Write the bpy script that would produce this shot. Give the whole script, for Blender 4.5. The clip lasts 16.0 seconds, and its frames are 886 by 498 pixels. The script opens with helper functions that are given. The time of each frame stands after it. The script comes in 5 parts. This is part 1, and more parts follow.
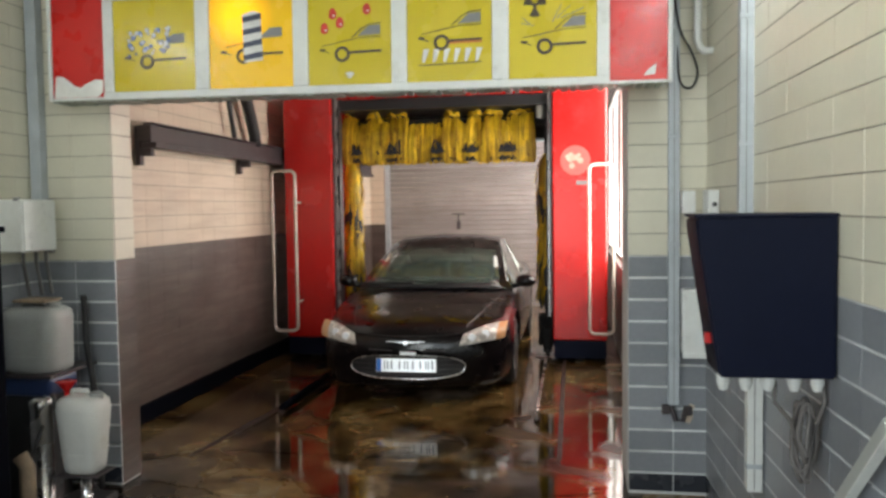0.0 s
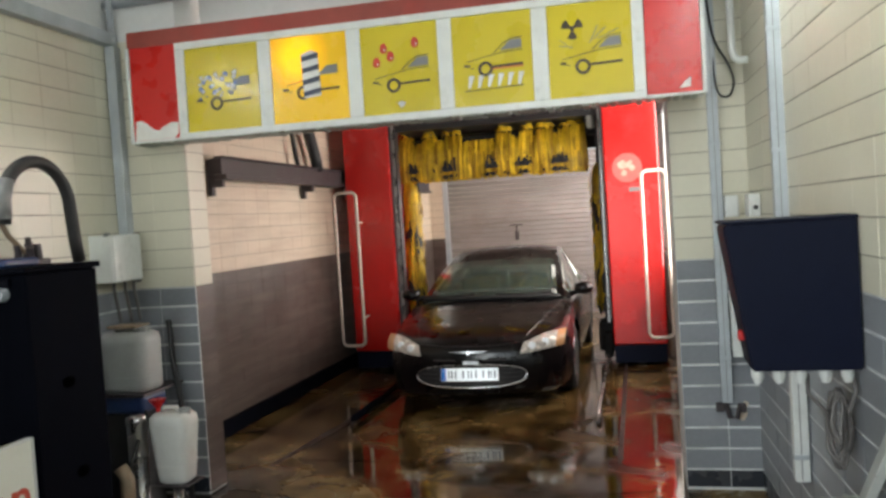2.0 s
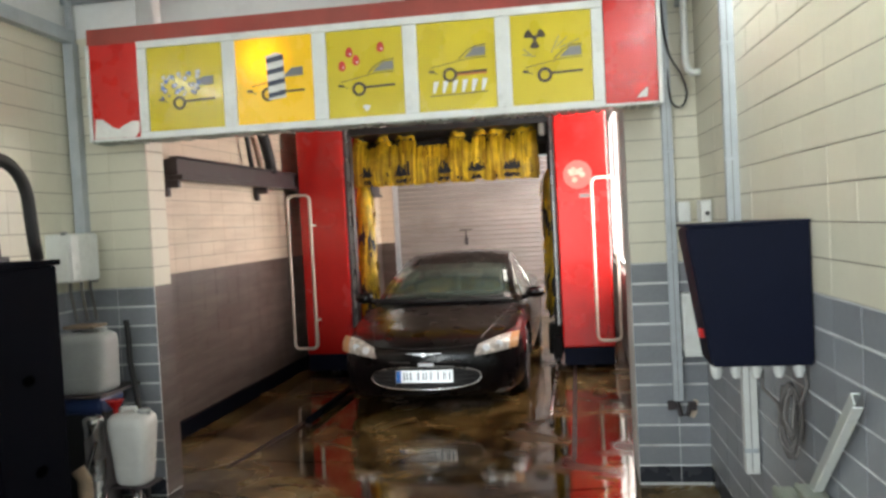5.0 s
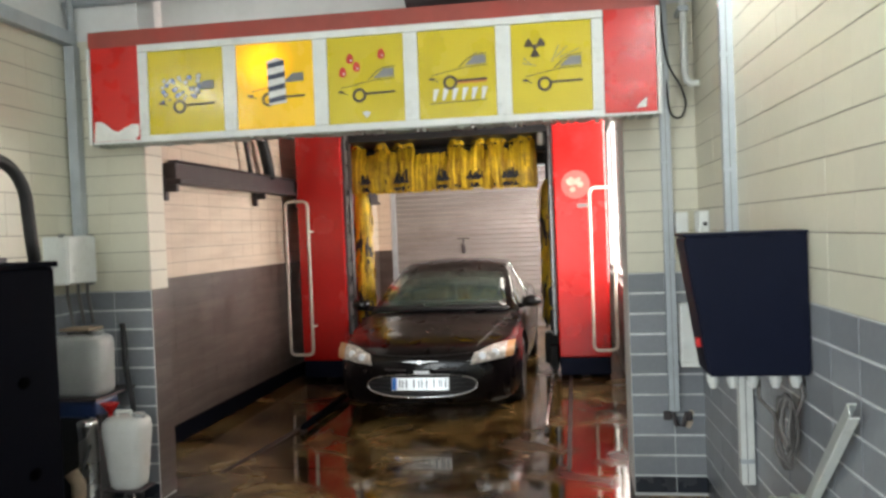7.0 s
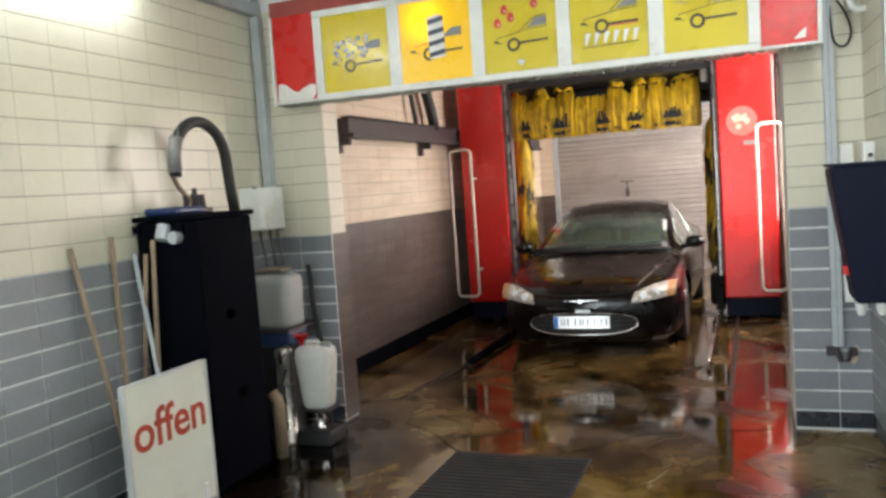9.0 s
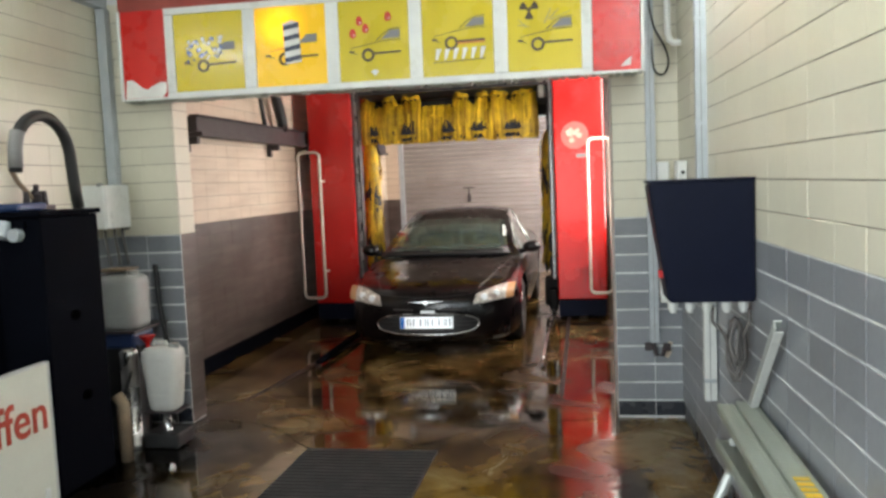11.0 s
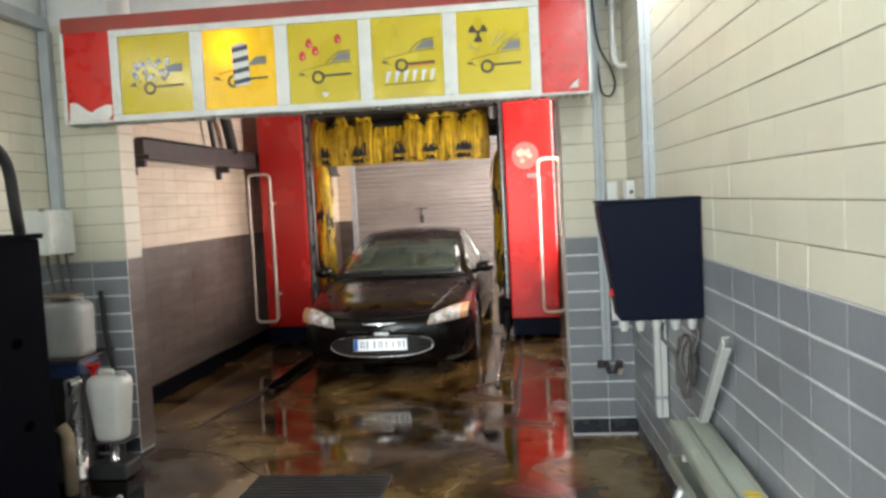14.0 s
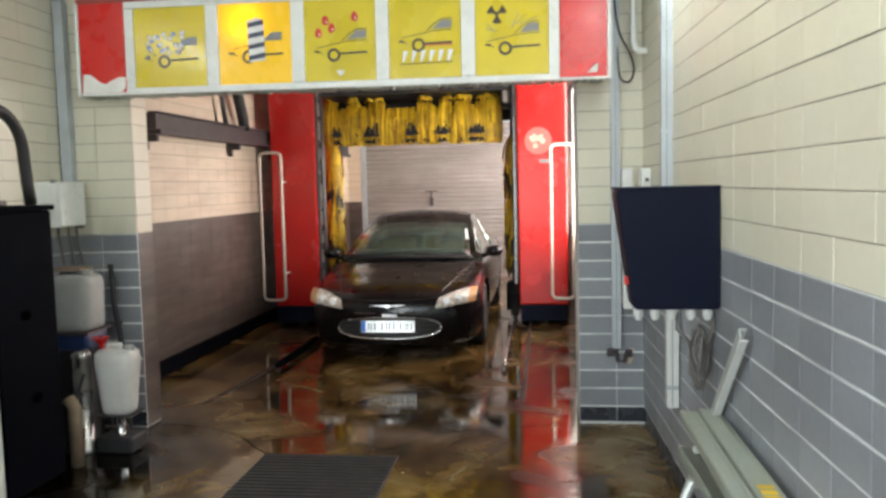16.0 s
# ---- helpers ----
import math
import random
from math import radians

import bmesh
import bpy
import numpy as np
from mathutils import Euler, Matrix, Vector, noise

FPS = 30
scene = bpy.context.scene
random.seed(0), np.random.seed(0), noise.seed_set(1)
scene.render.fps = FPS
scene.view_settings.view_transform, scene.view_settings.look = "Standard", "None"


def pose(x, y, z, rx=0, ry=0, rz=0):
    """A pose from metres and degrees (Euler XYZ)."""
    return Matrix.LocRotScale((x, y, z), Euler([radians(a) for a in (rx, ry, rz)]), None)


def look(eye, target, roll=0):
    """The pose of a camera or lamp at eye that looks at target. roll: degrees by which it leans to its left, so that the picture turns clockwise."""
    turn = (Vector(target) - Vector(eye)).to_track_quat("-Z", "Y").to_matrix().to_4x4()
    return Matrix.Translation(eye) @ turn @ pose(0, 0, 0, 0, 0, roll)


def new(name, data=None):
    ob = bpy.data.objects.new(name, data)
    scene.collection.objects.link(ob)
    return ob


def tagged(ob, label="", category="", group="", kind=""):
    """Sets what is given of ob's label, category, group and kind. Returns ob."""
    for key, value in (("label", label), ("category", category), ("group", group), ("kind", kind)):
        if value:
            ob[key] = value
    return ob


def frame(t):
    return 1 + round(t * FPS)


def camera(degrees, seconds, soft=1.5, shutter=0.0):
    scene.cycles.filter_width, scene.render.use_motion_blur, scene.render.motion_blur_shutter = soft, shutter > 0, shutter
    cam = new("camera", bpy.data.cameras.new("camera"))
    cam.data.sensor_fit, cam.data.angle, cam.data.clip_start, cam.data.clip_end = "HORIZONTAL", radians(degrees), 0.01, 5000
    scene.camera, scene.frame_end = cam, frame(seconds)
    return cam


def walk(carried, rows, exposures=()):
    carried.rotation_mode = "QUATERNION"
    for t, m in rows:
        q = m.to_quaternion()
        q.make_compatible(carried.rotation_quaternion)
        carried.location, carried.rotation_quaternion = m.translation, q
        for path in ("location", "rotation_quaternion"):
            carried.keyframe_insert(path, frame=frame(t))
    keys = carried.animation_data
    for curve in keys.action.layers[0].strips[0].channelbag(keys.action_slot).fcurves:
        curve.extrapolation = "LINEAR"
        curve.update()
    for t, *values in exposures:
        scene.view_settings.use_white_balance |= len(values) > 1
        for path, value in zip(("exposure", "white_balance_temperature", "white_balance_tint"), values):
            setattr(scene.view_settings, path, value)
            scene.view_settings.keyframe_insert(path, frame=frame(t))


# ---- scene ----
cam = camera(57.6, 16.0, soft=2.9, shutter=0.4)
PATH = [
    (0, (1.219, -4.268, 1.659), (0.9, -2.297, 1.553), -0.8),
    (0.5, (1.208, -4.28, 1.664), (0.918, -2.303, 1.575), -0.3),
    (1, (1.211, -4.359, 1.671), (0.894, -2.385, 1.615), -0.1),
    (1.5, (1.26, -4.447, 1.693), (0.827, -2.495, 1.656), -2.1),
    (2, (1.319, -4.528, 1.69), (0.848, -2.586, 1.618), -3.7),
    (2.5, (1.31, -4.578, 1.677), (0.875, -2.628, 1.582), -3.2),
    (3, (1.263, -4.574, 1.669), (0.893, -2.612, 1.561), -3.1),
    (3.5, (1.231, -4.629, 1.677), (0.875, -2.662, 1.602), -3.0),
    (3.7, (1.252, -4.612, 1.678), (0.906, -2.643, 1.607), -3.5),
    (5.8, (1.204, -4.647, 1.679), (0.879, -2.674, 1.631), -2.8),
    (6, (1.211, -4.641, 1.676), (0.876, -2.67, 1.636), -2.7),
    (6.5, (1.206, -4.646, 1.67), (0.869, -2.675, 1.632), -2.4),
    (7, (1.213, -4.641, 1.669), (0.89, -2.667, 1.624), -2.3),
    (7.5, (1.216, -4.67, 1.67), (0.908, -2.695, 1.627), -2.8),
    (8, (1.245, -4.743, 1.661), (0.788, -2.796, 1.601), -3.5),
    (8.5, (1.319, -4.83, 1.639), (0.708, -2.932, 1.486), -4.0),
    (9, (1.341, -4.911, 1.637), (0.616, -3.053, 1.486), -4.1),
    (9.5, (1.343, -5.067, 1.674), (0.741, -3.161, 1.607), -6.1),
    (10, (1.297, -5.119, 1.662), (0.851, -3.174, 1.526), -5.3),
    (10.2, (1.319, -5.124, 1.664), (0.924, -3.17, 1.503), -4.2),
    (12.3, (1.338, -5.11, 1.646), (1.01, -3.143, 1.486), -1.1),
    (12.5, (1.334, -5.11, 1.648), (1.031, -3.138, 1.503), -1.0),
    (13, (1.319, -5.115, 1.661), (1.089, -3.131, 1.55), -2.1),
    (13.5, (1.316, -5.116, 1.665), (1.102, -3.13, 1.56), -1.9),
    (14, (1.337, -5.115, 1.665), (1.105, -3.133, 1.542), -3.0),
    (14.5, (1.347, -5.107, 1.665), (1.136, -3.124, 1.521), -2.1),
    (15, (1.335, -5.098, 1.659), (1.119, -3.116, 1.499), -2.3),
    (15.5, (1.321, -5.086, 1.661), (1.094, -3.107, 1.488), -2.2),
    (16, (1.301, -5.082, 1.657), (1.051, -3.104, 1.495), -1.4),
]
walk(cam, [(t, look(eye, target, roll)) for t, eye, target, roll in PATH],
     exposures=((0, -0.1), (2, -0.12), (3.7, -0.02), (7, 0.05), (8, 0.08), (9, 0.2), (9.6, 0.06), (10.2, 0.1), (12.5, 0.15), (16, 0.17)))

# ---------------------------------------------------------------- light
world = bpy.data.worlds.new("sky")
world.use_nodes = True
wn = world.node_tree
sky = wn.nodes.new("ShaderNodeTexSky")
sky.sky_type = 'NISHITA'
sky.sun_disc = False
sky.sun_elevation, sky.sun_rotation = radians(40), radians(60)
wn.links.new(sky.outputs[0], wn.nodes["Background"].inputs[0])
wn.nodes["Background"].inputs[1].default_value = 0.12
scene.world = world


def area_lamp(name, m, w, h, watts, colour):
    d = bpy.data.lights.new(name, 'AREA')
    d.shape, d.size, d.size_y, d.energy, d.color = 'RECTANGLE', w, h, watts, colour
    o = new(name, d)
    o.matrix_world = m
    return o


# daylight: the side window of the wash bay and the open entrance behind the visitor
area_lamp("window_daylight", look((1.80, 5.7, 2.1), (-2.0, 5.7, 1.5)), 6.2, 2.1, 220, (1.0, 0.93, 0.85))
area_lamp("entrance_daylight", look((0.05, -8.9, 2.0), (0.05, 0, 1.5)), 3.6, 3.2, 75, (0.94, 1.0, 1.0))
# added fill lamp in an unseen side opening, to brighten the east wall
area_lamp("added_side_fill", look((-1.70, -6.6, 1.55), (2.0, -3.4, 0.9)), 3.6, 2.4, 130, (0.94, 1.0, 1.0))

# ---------------------------------------------------------------- materials
def nodes_of(name):
    m = bpy.data.materials.new(name)
    m.use_nodes = True
    n = m.node_tree
    return m, n, n.nodes["Principled BSDF"]


def mat(name, col, rough=0.5, metal=0.0, var=0.15, scale=6.0, fine=60.0, bump=0.0, rvar=0.1, dirt=None, dirt_amt=0.0, dirt_scale=2.0,
        rand=0.0, coat=0.0, emit=None, emit_s=0.0, world_coords=True, alpha=1.0, trans=0.0):
    """A surface with broad and fine colour variation, uneven gloss, a little relief and optional dirt patches."""
    m, n, b = nodes_of(name)
    N, L = n.nodes.new, n.links.new
    if world_coords:
        geo = N("ShaderNodeNewGeometry")
        co = geo.outputs["Position"]
    else:
        tc = N("ShaderNodeTexCoord")
        co = tc.outputs["Object"]
    n1, n2 = N("ShaderNodeTexNoise"), N("ShaderNodeTexNoise")
    n1.inputs["Scale"].default_value, n2.inputs["Scale"].default_value = scale, fine
    n1.inputs["Detail"].default_value, n2.inputs["Detail"].default_value = 5, 3
    L(co, n1.inputs["Vector"])
    L(co, n2.inputs["Vector"])
    add = N("ShaderNodeMath")
    add.operation = 'MULTIPLY_ADD'
    L(n2.outputs[0], add.inputs[0])
    add.inputs[1].default_value = 0.4
    L(n1.outputs[0], add.inputs[2])
    ramp = N("ShaderNodeMapRange")
    ramp.inputs["From Min"].default_value, ramp.inputs["From Max"].default_value = 0.45, 0.95
    ramp.inputs["To Min"].default_value, ramp.inputs["To Max"].default_value = 1 - var, 1 + var
    L(add.outputs[0], ramp.inputs["Value"])
    val = ramp.outputs[0]
    if rand:
        oi = N("ShaderNodeObjectInfo")
        rr = N("ShaderNodeMapRange")
        rr.inputs["To Min"].default_value, rr.inputs["To Max"].default_value = 1 - rand, 1 + rand
        L(oi.outputs["Random"], rr.inputs["Value"])
        mu = N("ShaderNodeMath")
        mu.operation = 'MULTIPLY'
        L(val, mu.inputs[0])
        L(rr.outputs[0], mu.inputs[1])
        val = mu.outputs[0]
    mul = N("ShaderNodeVectorMath")
    mul.operation = 'SCALE'
    mul.inputs[0].default_value = col
    L(val, mul.inputs["Scale"])
    out = mul.outputs[0]
    if dirt:
        n3 = N("ShaderNodeTexNoise")
        n3.inputs["Scale"].default_value, n3.inputs["Detail"].default_value = dirt_scale, 8
        n3.inputs["Roughness"].default_value = 0.65
        L(co, n3.inputs["Vector"])
        r3 = N("ShaderNodeMapRange")
        r3.inputs["From Min"].default_value, r3.inputs["From Max"].default_value = 0.62 - 0.3 * dirt_amt, 0.8 - 0.2 * dirt_amt
        r3.inputs["To Max"].default_value = min(1.0, 0.35 + dirt_amt)
        L(n3.outputs[0], r3.inputs["Value"])
        mx = N("ShaderNodeMix")
        mx.data_type = 'RGBA'
        L(r3.outputs[0], mx.inputs["Factor"])
        L(out, mx.inputs["A"])
        mx.inputs["B"].default_value = (*dirt, 1)
        out = mx.outputs["Result"]
    L(out, b.inputs["Base Color"])
    rg = N("ShaderNodeMapRange")
    rg.inputs["From Min"].default_value, rg.inputs["From Max"].default_value = 0.3, 0.7
    rg.inputs["To Min"].default_value, rg.inputs["To Max"].default_value = max(0.02, rough - rvar), min(1, rough + rvar)
    L(n1.outputs[0], rg.inputs["Value"])
    L(rg.outputs[0], b.inputs["Roughness"])
    b.inputs["Metallic"].default_value = metal
    b.inputs["Coat Weight"].default_value = coat
    b.inputs["Coat Roughness"].default_value = 0.05
    b.inputs["Transmission Weight"].default_value = trans
    if bump:
        bp = N("ShaderNodeBump")
        bp.inputs["Strength"].default_value, bp.inputs["Distance"].default_value = bump, 0.01
        L(add.outputs[0], bp.inputs["Height"])
        L(bp.outputs[0], b.inputs["Normal"])
    if emit:
        b.inputs["Emission Color"].default_value = (*emit, 1)
        b.inputs["Emission Strength"].default_value = emit_s
    return m


M = {}
M["grout_light"] = mat("light_grout", (0.70, 0.72, 0.73), 0.9, var=0.2, dirt=(0.12, 0.10, 0.08), dirt_amt=0.25)
M["grout_dark"] = mat("dark_grout", (0.27, 0.24, 0.19), 0.9, var=0.25)
M["tile_grey"] = mat("grey_glazed_tile", (0.232, 0.246, 0.270), 0.32, var=0.14, scale=1.5, fine=40, rand=0.10, bump=0.012, rvar=0.04)
M["tile_cream"] = mat("cream_glazed_tile", (0.665, 0.638, 0.520), 0.34, var=0.05, scale=1.5, fine=30, rand=0.03, bump=0.012, rvar=0.04)
M["tile_navy"] = mat("dark_blue_grey_base_tile", (0.03, 0.034, 0.045), 0.3, var=0.2, rand=0.15)
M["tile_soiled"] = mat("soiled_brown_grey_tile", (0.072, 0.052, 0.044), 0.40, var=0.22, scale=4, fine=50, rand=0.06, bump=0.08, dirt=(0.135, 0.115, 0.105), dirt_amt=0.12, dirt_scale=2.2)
M["grout_soiled"] = mat("soiled_grout", (0.060, 0.046, 0.040), 0.8, var=0.3)
M["tile_warm"] = mat("warm_cream_tile", (0.60, 0.50, 0.39), 0.5, var=0.06, scale=3, fine=30, rand=0.04, bump=0.03)
M["plaster"] = mat("white_painted_plaster", (0.72, 0.73, 0.72), 0.8, var=0.07, scale=2, fine=25, bump=0.15, dirt=(0.5, 0.5, 0.48), dirt_amt=0.15)
M["ceiling"] = mat("white_ceiling_paint", (0.66, 0.67, 0.67), 0.85, var=0.07, scale=1.5, fine=20)
M["dark_wash_ceiling"] = mat("darkened_ceiling_paint", (0.16, 0.13, 0.11), 0.7, var=0.2, scale=1.5, fine=20)
M["red"] = mat("glossy_red_enamel", (0.52, 0.012, 0.010), 0.24, var=0.10, scale=2.5, fine=25, coat=0.3, dirt=(0.55, 0.05, 0.055), dirt_amt=0.15, rvar=0.08)
M["red_sign"] = mat("red_acrylic_sheet", (0.56, 0.014, 0.010), 0.3, var=0.05)
M["red_worn"] = mat("worn_red_brown_paint", (0.30, 0.055, 0.04), 0.5, var=0.2, scale=4, fine=20, dirt=(0.42, 0.03, 0.02), dirt_amt=0.4, dirt_scale=1.5)
M["yellow_sign"] = mat("yellow_acrylic_sheet", (0.60, 0.48, 0.012), 0.28, var=0.04, scale=3, coat=0.2)
M["white_frame"] = mat("white_enamelled_frame", (0.74, 0.76, 0.74), 0.35, var=0.06, scale=10, fine=50, dirt=(0.35, 0.36, 0.30), dirt_amt=0.15, dirt_scale=6)
M["black"] = mat("black_paint", (0.012, 0.012, 0.013), 0.45, var=0.2)
M["black_rubber"] = mat("black_rubber", (0.014, 0.014, 0.015), 0.6, var=0.25, bump=0.1)
M["navy"] = mat("dark_navy_paint", (0.0055, 0.0075, 0.019), 0.42, var=0.15, scale=4, fine=60, bump=0.02, rvar=0.08)
# darker copy of the navy, with the pump corner's shade put into the colour
M["blue_black"] = mat("shade_darkened_navy_paint", (0.0026, 0.0031, 0.0056), 0.7, var=0.2, scale=4, fine=60, bump=0.03, rvar=0.08)
M["blue_black"].node_tree.nodes["Principled BSDF"].inputs["Specular IOR Level"].default_value = 0.02
M["void"] = mat("unlit_cavity_black", (0.001, 0.001, 0.001), 1.0)
M["void"].node_tree.nodes["Principled BSDF"].inputs["Specular IOR Level"].default_value = 0.0
M["grey_print"] = mat("grey_print", (0.20, 0.20, 0.20), 0.4)
M["brown_print"] = mat("dark_brown_print", (0.045, 0.03, 0.012), 0.4)
M["white_print"] = mat("white_print", (0.75, 0.75, 0.72), 0.4)
M["blue_print"] = mat("blue_print", (0.12, 0.2, 0.42), 0.4)
M["red_print"] = mat("red_print", (0.55, 0.03, 0.02), 0.35)
M["galv"] = mat("galvanised_steel", (0.44, 0.48, 0.51), 0.45, metal=0.2, var=0.12, scale=8, fine=80)
M["steel"] = mat("wet_steel", (0.42, 0.41, 0.40), 0.28, metal=0.9, var=0.15, dirt=(0.12, 0.07, 0.04), dirt_amt=0.25, dirt_scale=5)
M["grimy_steel"] = mat("grimy_purple_brown_steel", (0.055, 0.045, 0.048), 0.5, metal=0.2, var=0.3, scale=7)
M["rust"] = mat("dark_rusty_steel", (0.020, 0.008, 0.006), 0.6, var=0.3, scale=10)
M["chrome"] = mat("chrome", (0.8, 0.8, 0.82), 0.08, metal=1.0, var=0.03, rvar=0.03)
M["alu"] = mat("brushed_aluminium_profile", (0.60, 0.64, 0.62), 0.38, metal=0.4, var=0.08, scale=5, fine=90, dirt=(0.36, 0.38, 0.34), dirt_amt=0.2)
M["alu_green"] = mat("dull_green_grey_profile", (0.32, 0.35, 0.30), 0.45, metal=0.15, var=0.12, scale=5, fine=60, dirt=(0.2, 0.2, 0.16), dirt_amt=0.25)
M["plastic_white"] = mat("greyish_white_plastic", (0.33, 0.34, 0.33), 0.42, var=0.08, scale=8, dirt=(0.30, 0.28, 0.22), dirt_amt=0.2, dirt_scale=7)
M["plastic_white_b"] = mat("white_polyethylene", (0.58, 0.58, 0.55), 0.38, var=0.07, scale=9, dirt=(0.36, 0.32, 0.24), dirt_amt=0.2, dirt_scale=9)
M["cream_tube"] = mat("cream_painted_tube", (0.62, 0.54, 0.46), 0.3, var=0.06)
M["wood"] = mat("weathered_wood", (0.22, 0.16, 0.105), 0.7, var=0.3, scale=8, fine=90, bump=0.2)
M["blue_plastic"] = mat("blue_plastic", (0.012, 0.03, 0.10), 0.4, var=0.15)
M["yellow_strip"] = mat("yellow_brush_strip", (0.62, 0.40, 0.012), 0.5, var=0.3, scale=9, fine=40, rvar=0.15)
M["yellow_strip_dark"] = mat("wet_ochre_brush_strip", (0.42, 0.24, 0.008), 0.45, var=0.3, scale=9, fine=40)
M["shutter"] = mat("pinkish_grey_shutter_slat", (0.30, 0.268, 0.255), 0.42, metal=0.15, var=0.12, scale=2, fine=40, rand=0.13, dirt=(0.21, 0.175, 0.155), dirt_amt=0.3, dirt_scale=1.6)
M["carpaint"] = mat("black_cherry_car_paint", (0.0040, 0.0026, 0.0032), 0.32, metal=0.0, var=0.1, fine=170, coat=0.75, bump=0.02)
M["carplastic"] = mat("black_bumper_plastic", (0.006, 0.006, 0.007), 0.4)
M["tyre"] = mat("tyre_rubber", (0.014, 0.013, 0.013), 0.75, var=0.2)
M["rim"] = mat("silver_wheel", (0.5, 0.5, 0.52), 0.25, metal=0.9)
M["amber"] = mat("amber_lens", (0.55, 0.29, 0.14), 0.15, coat=0.5)
M["lens"] = mat("clear_headlamp_lens", (0.78, 0.74, 0.68), 0.22, coat=1.0, metal=0.35, var=0.15, scale=25)
M["seat"] = mat("grey_interior_cloth", (0.11, 0.11, 0.10), 0.8)
M["plate"] = mat("white_reflective_plate", (0.92, 0.95, 0.98), 0.36, metal=0.6, var=0.03)
M["eublue"] = mat("blue_plate_band", (0.025, 0.20, 0.75), 0.3, var=0.03)
M["dark_bars"] = mat("dark_plate_marks", (0.045, 0.055, 0.09), 0.4)
M["cable"] = mat("grey_cable_jacket", (0.14, 0.13, 0.125), 0.5, var=0.1)
M["offen_board"] = mat("off_white_painted_board", (0.70, 0.72, 0.64), 0.45, var=0.05, scale=4, dirt=(0.40, 0.40, 0.32), dirt_amt=0.12, dirt_scale=5)
M["offen_red"] = mat("faded_red_lettering", (0.42, 0.05, 0.025), 0.5, var=0.15)
M["mat_rubber"] = mat("ribbed_black_rubber_mat", (0.020, 0.021, 0.023), 0.5, var=0.2)
M["lamp_body"] = mat("white_lamp_housing", (0.8, 0.8, 0.8), 0.4)
M["tube_glow"] = mat("lit_fluorescent_tube", (0.9, 0.9, 0.9), 0.4, emit=(0.94, 1.0, 0.98), emit_s=36.0)
M["tube_glow_b"] = mat("brightly_lit_fluorescent_tube", (0.9, 0.9, 0.9), 0.4, emit=(0.94, 1.0, 0.98), emit_s=82.0)
M["panel_lit"] = mat("lit_yellow_acrylic_sheet", (0.64, 0.47, 0.012), 0.28, var=0.03, emit=(1.0, 0.40, 0.0), emit_s=0.1)
M["daylight_backdrop"] = mat("bright_daylight", (0.9, 0.9, 0.9), 0.9, emit=(1.0, 0.98, 0.94), emit_s=6.0)
M["led_red"] = mat("red_button", (0.6, 0.02, 0.02), 0.3)
M["sticker"] = mat("faded_pale_pink_sticker", (0.52, 0.10, 0.085), 0.4, var=0.12, scale=20)
M["sticker_worn"] = mat("worn_beige_print", (0.46, 0.33, 0.26), 0.5, var=0.25, scale=18, dirt=(0.45, 0.10, 0.05), dirt_amt=0.3, dirt_scale=14)
M["orange_fade"] = mat("orange_sheet", (0.55, 0.16, 0.02), 0.5)


M["navy"].node_tree.nodes["Principled BSDF"].inputs["Specular IOR Level"].default_value = 0.09
M["carpaint"].node_tree.nodes["Principled BSDF"].inputs["Coat Roughness"].default_value = 0.08
M["carpaint"].node_tree.nodes["Principled BSDF"].inputs["Specular IOR Level"].default_value = 0.12


def glass_material():
    m, n, b = nodes_of("tinted_car_glass")
    b.inputs["Base Color"].default_value = (0.46, 0.56, 0.49, 1)
    b.inputs["Roughness"].default_value = 0.04
    b.inputs["Transmission Weight"].default_value = 0.95
    b.inputs["IOR"].default_value = 1.45
    return m


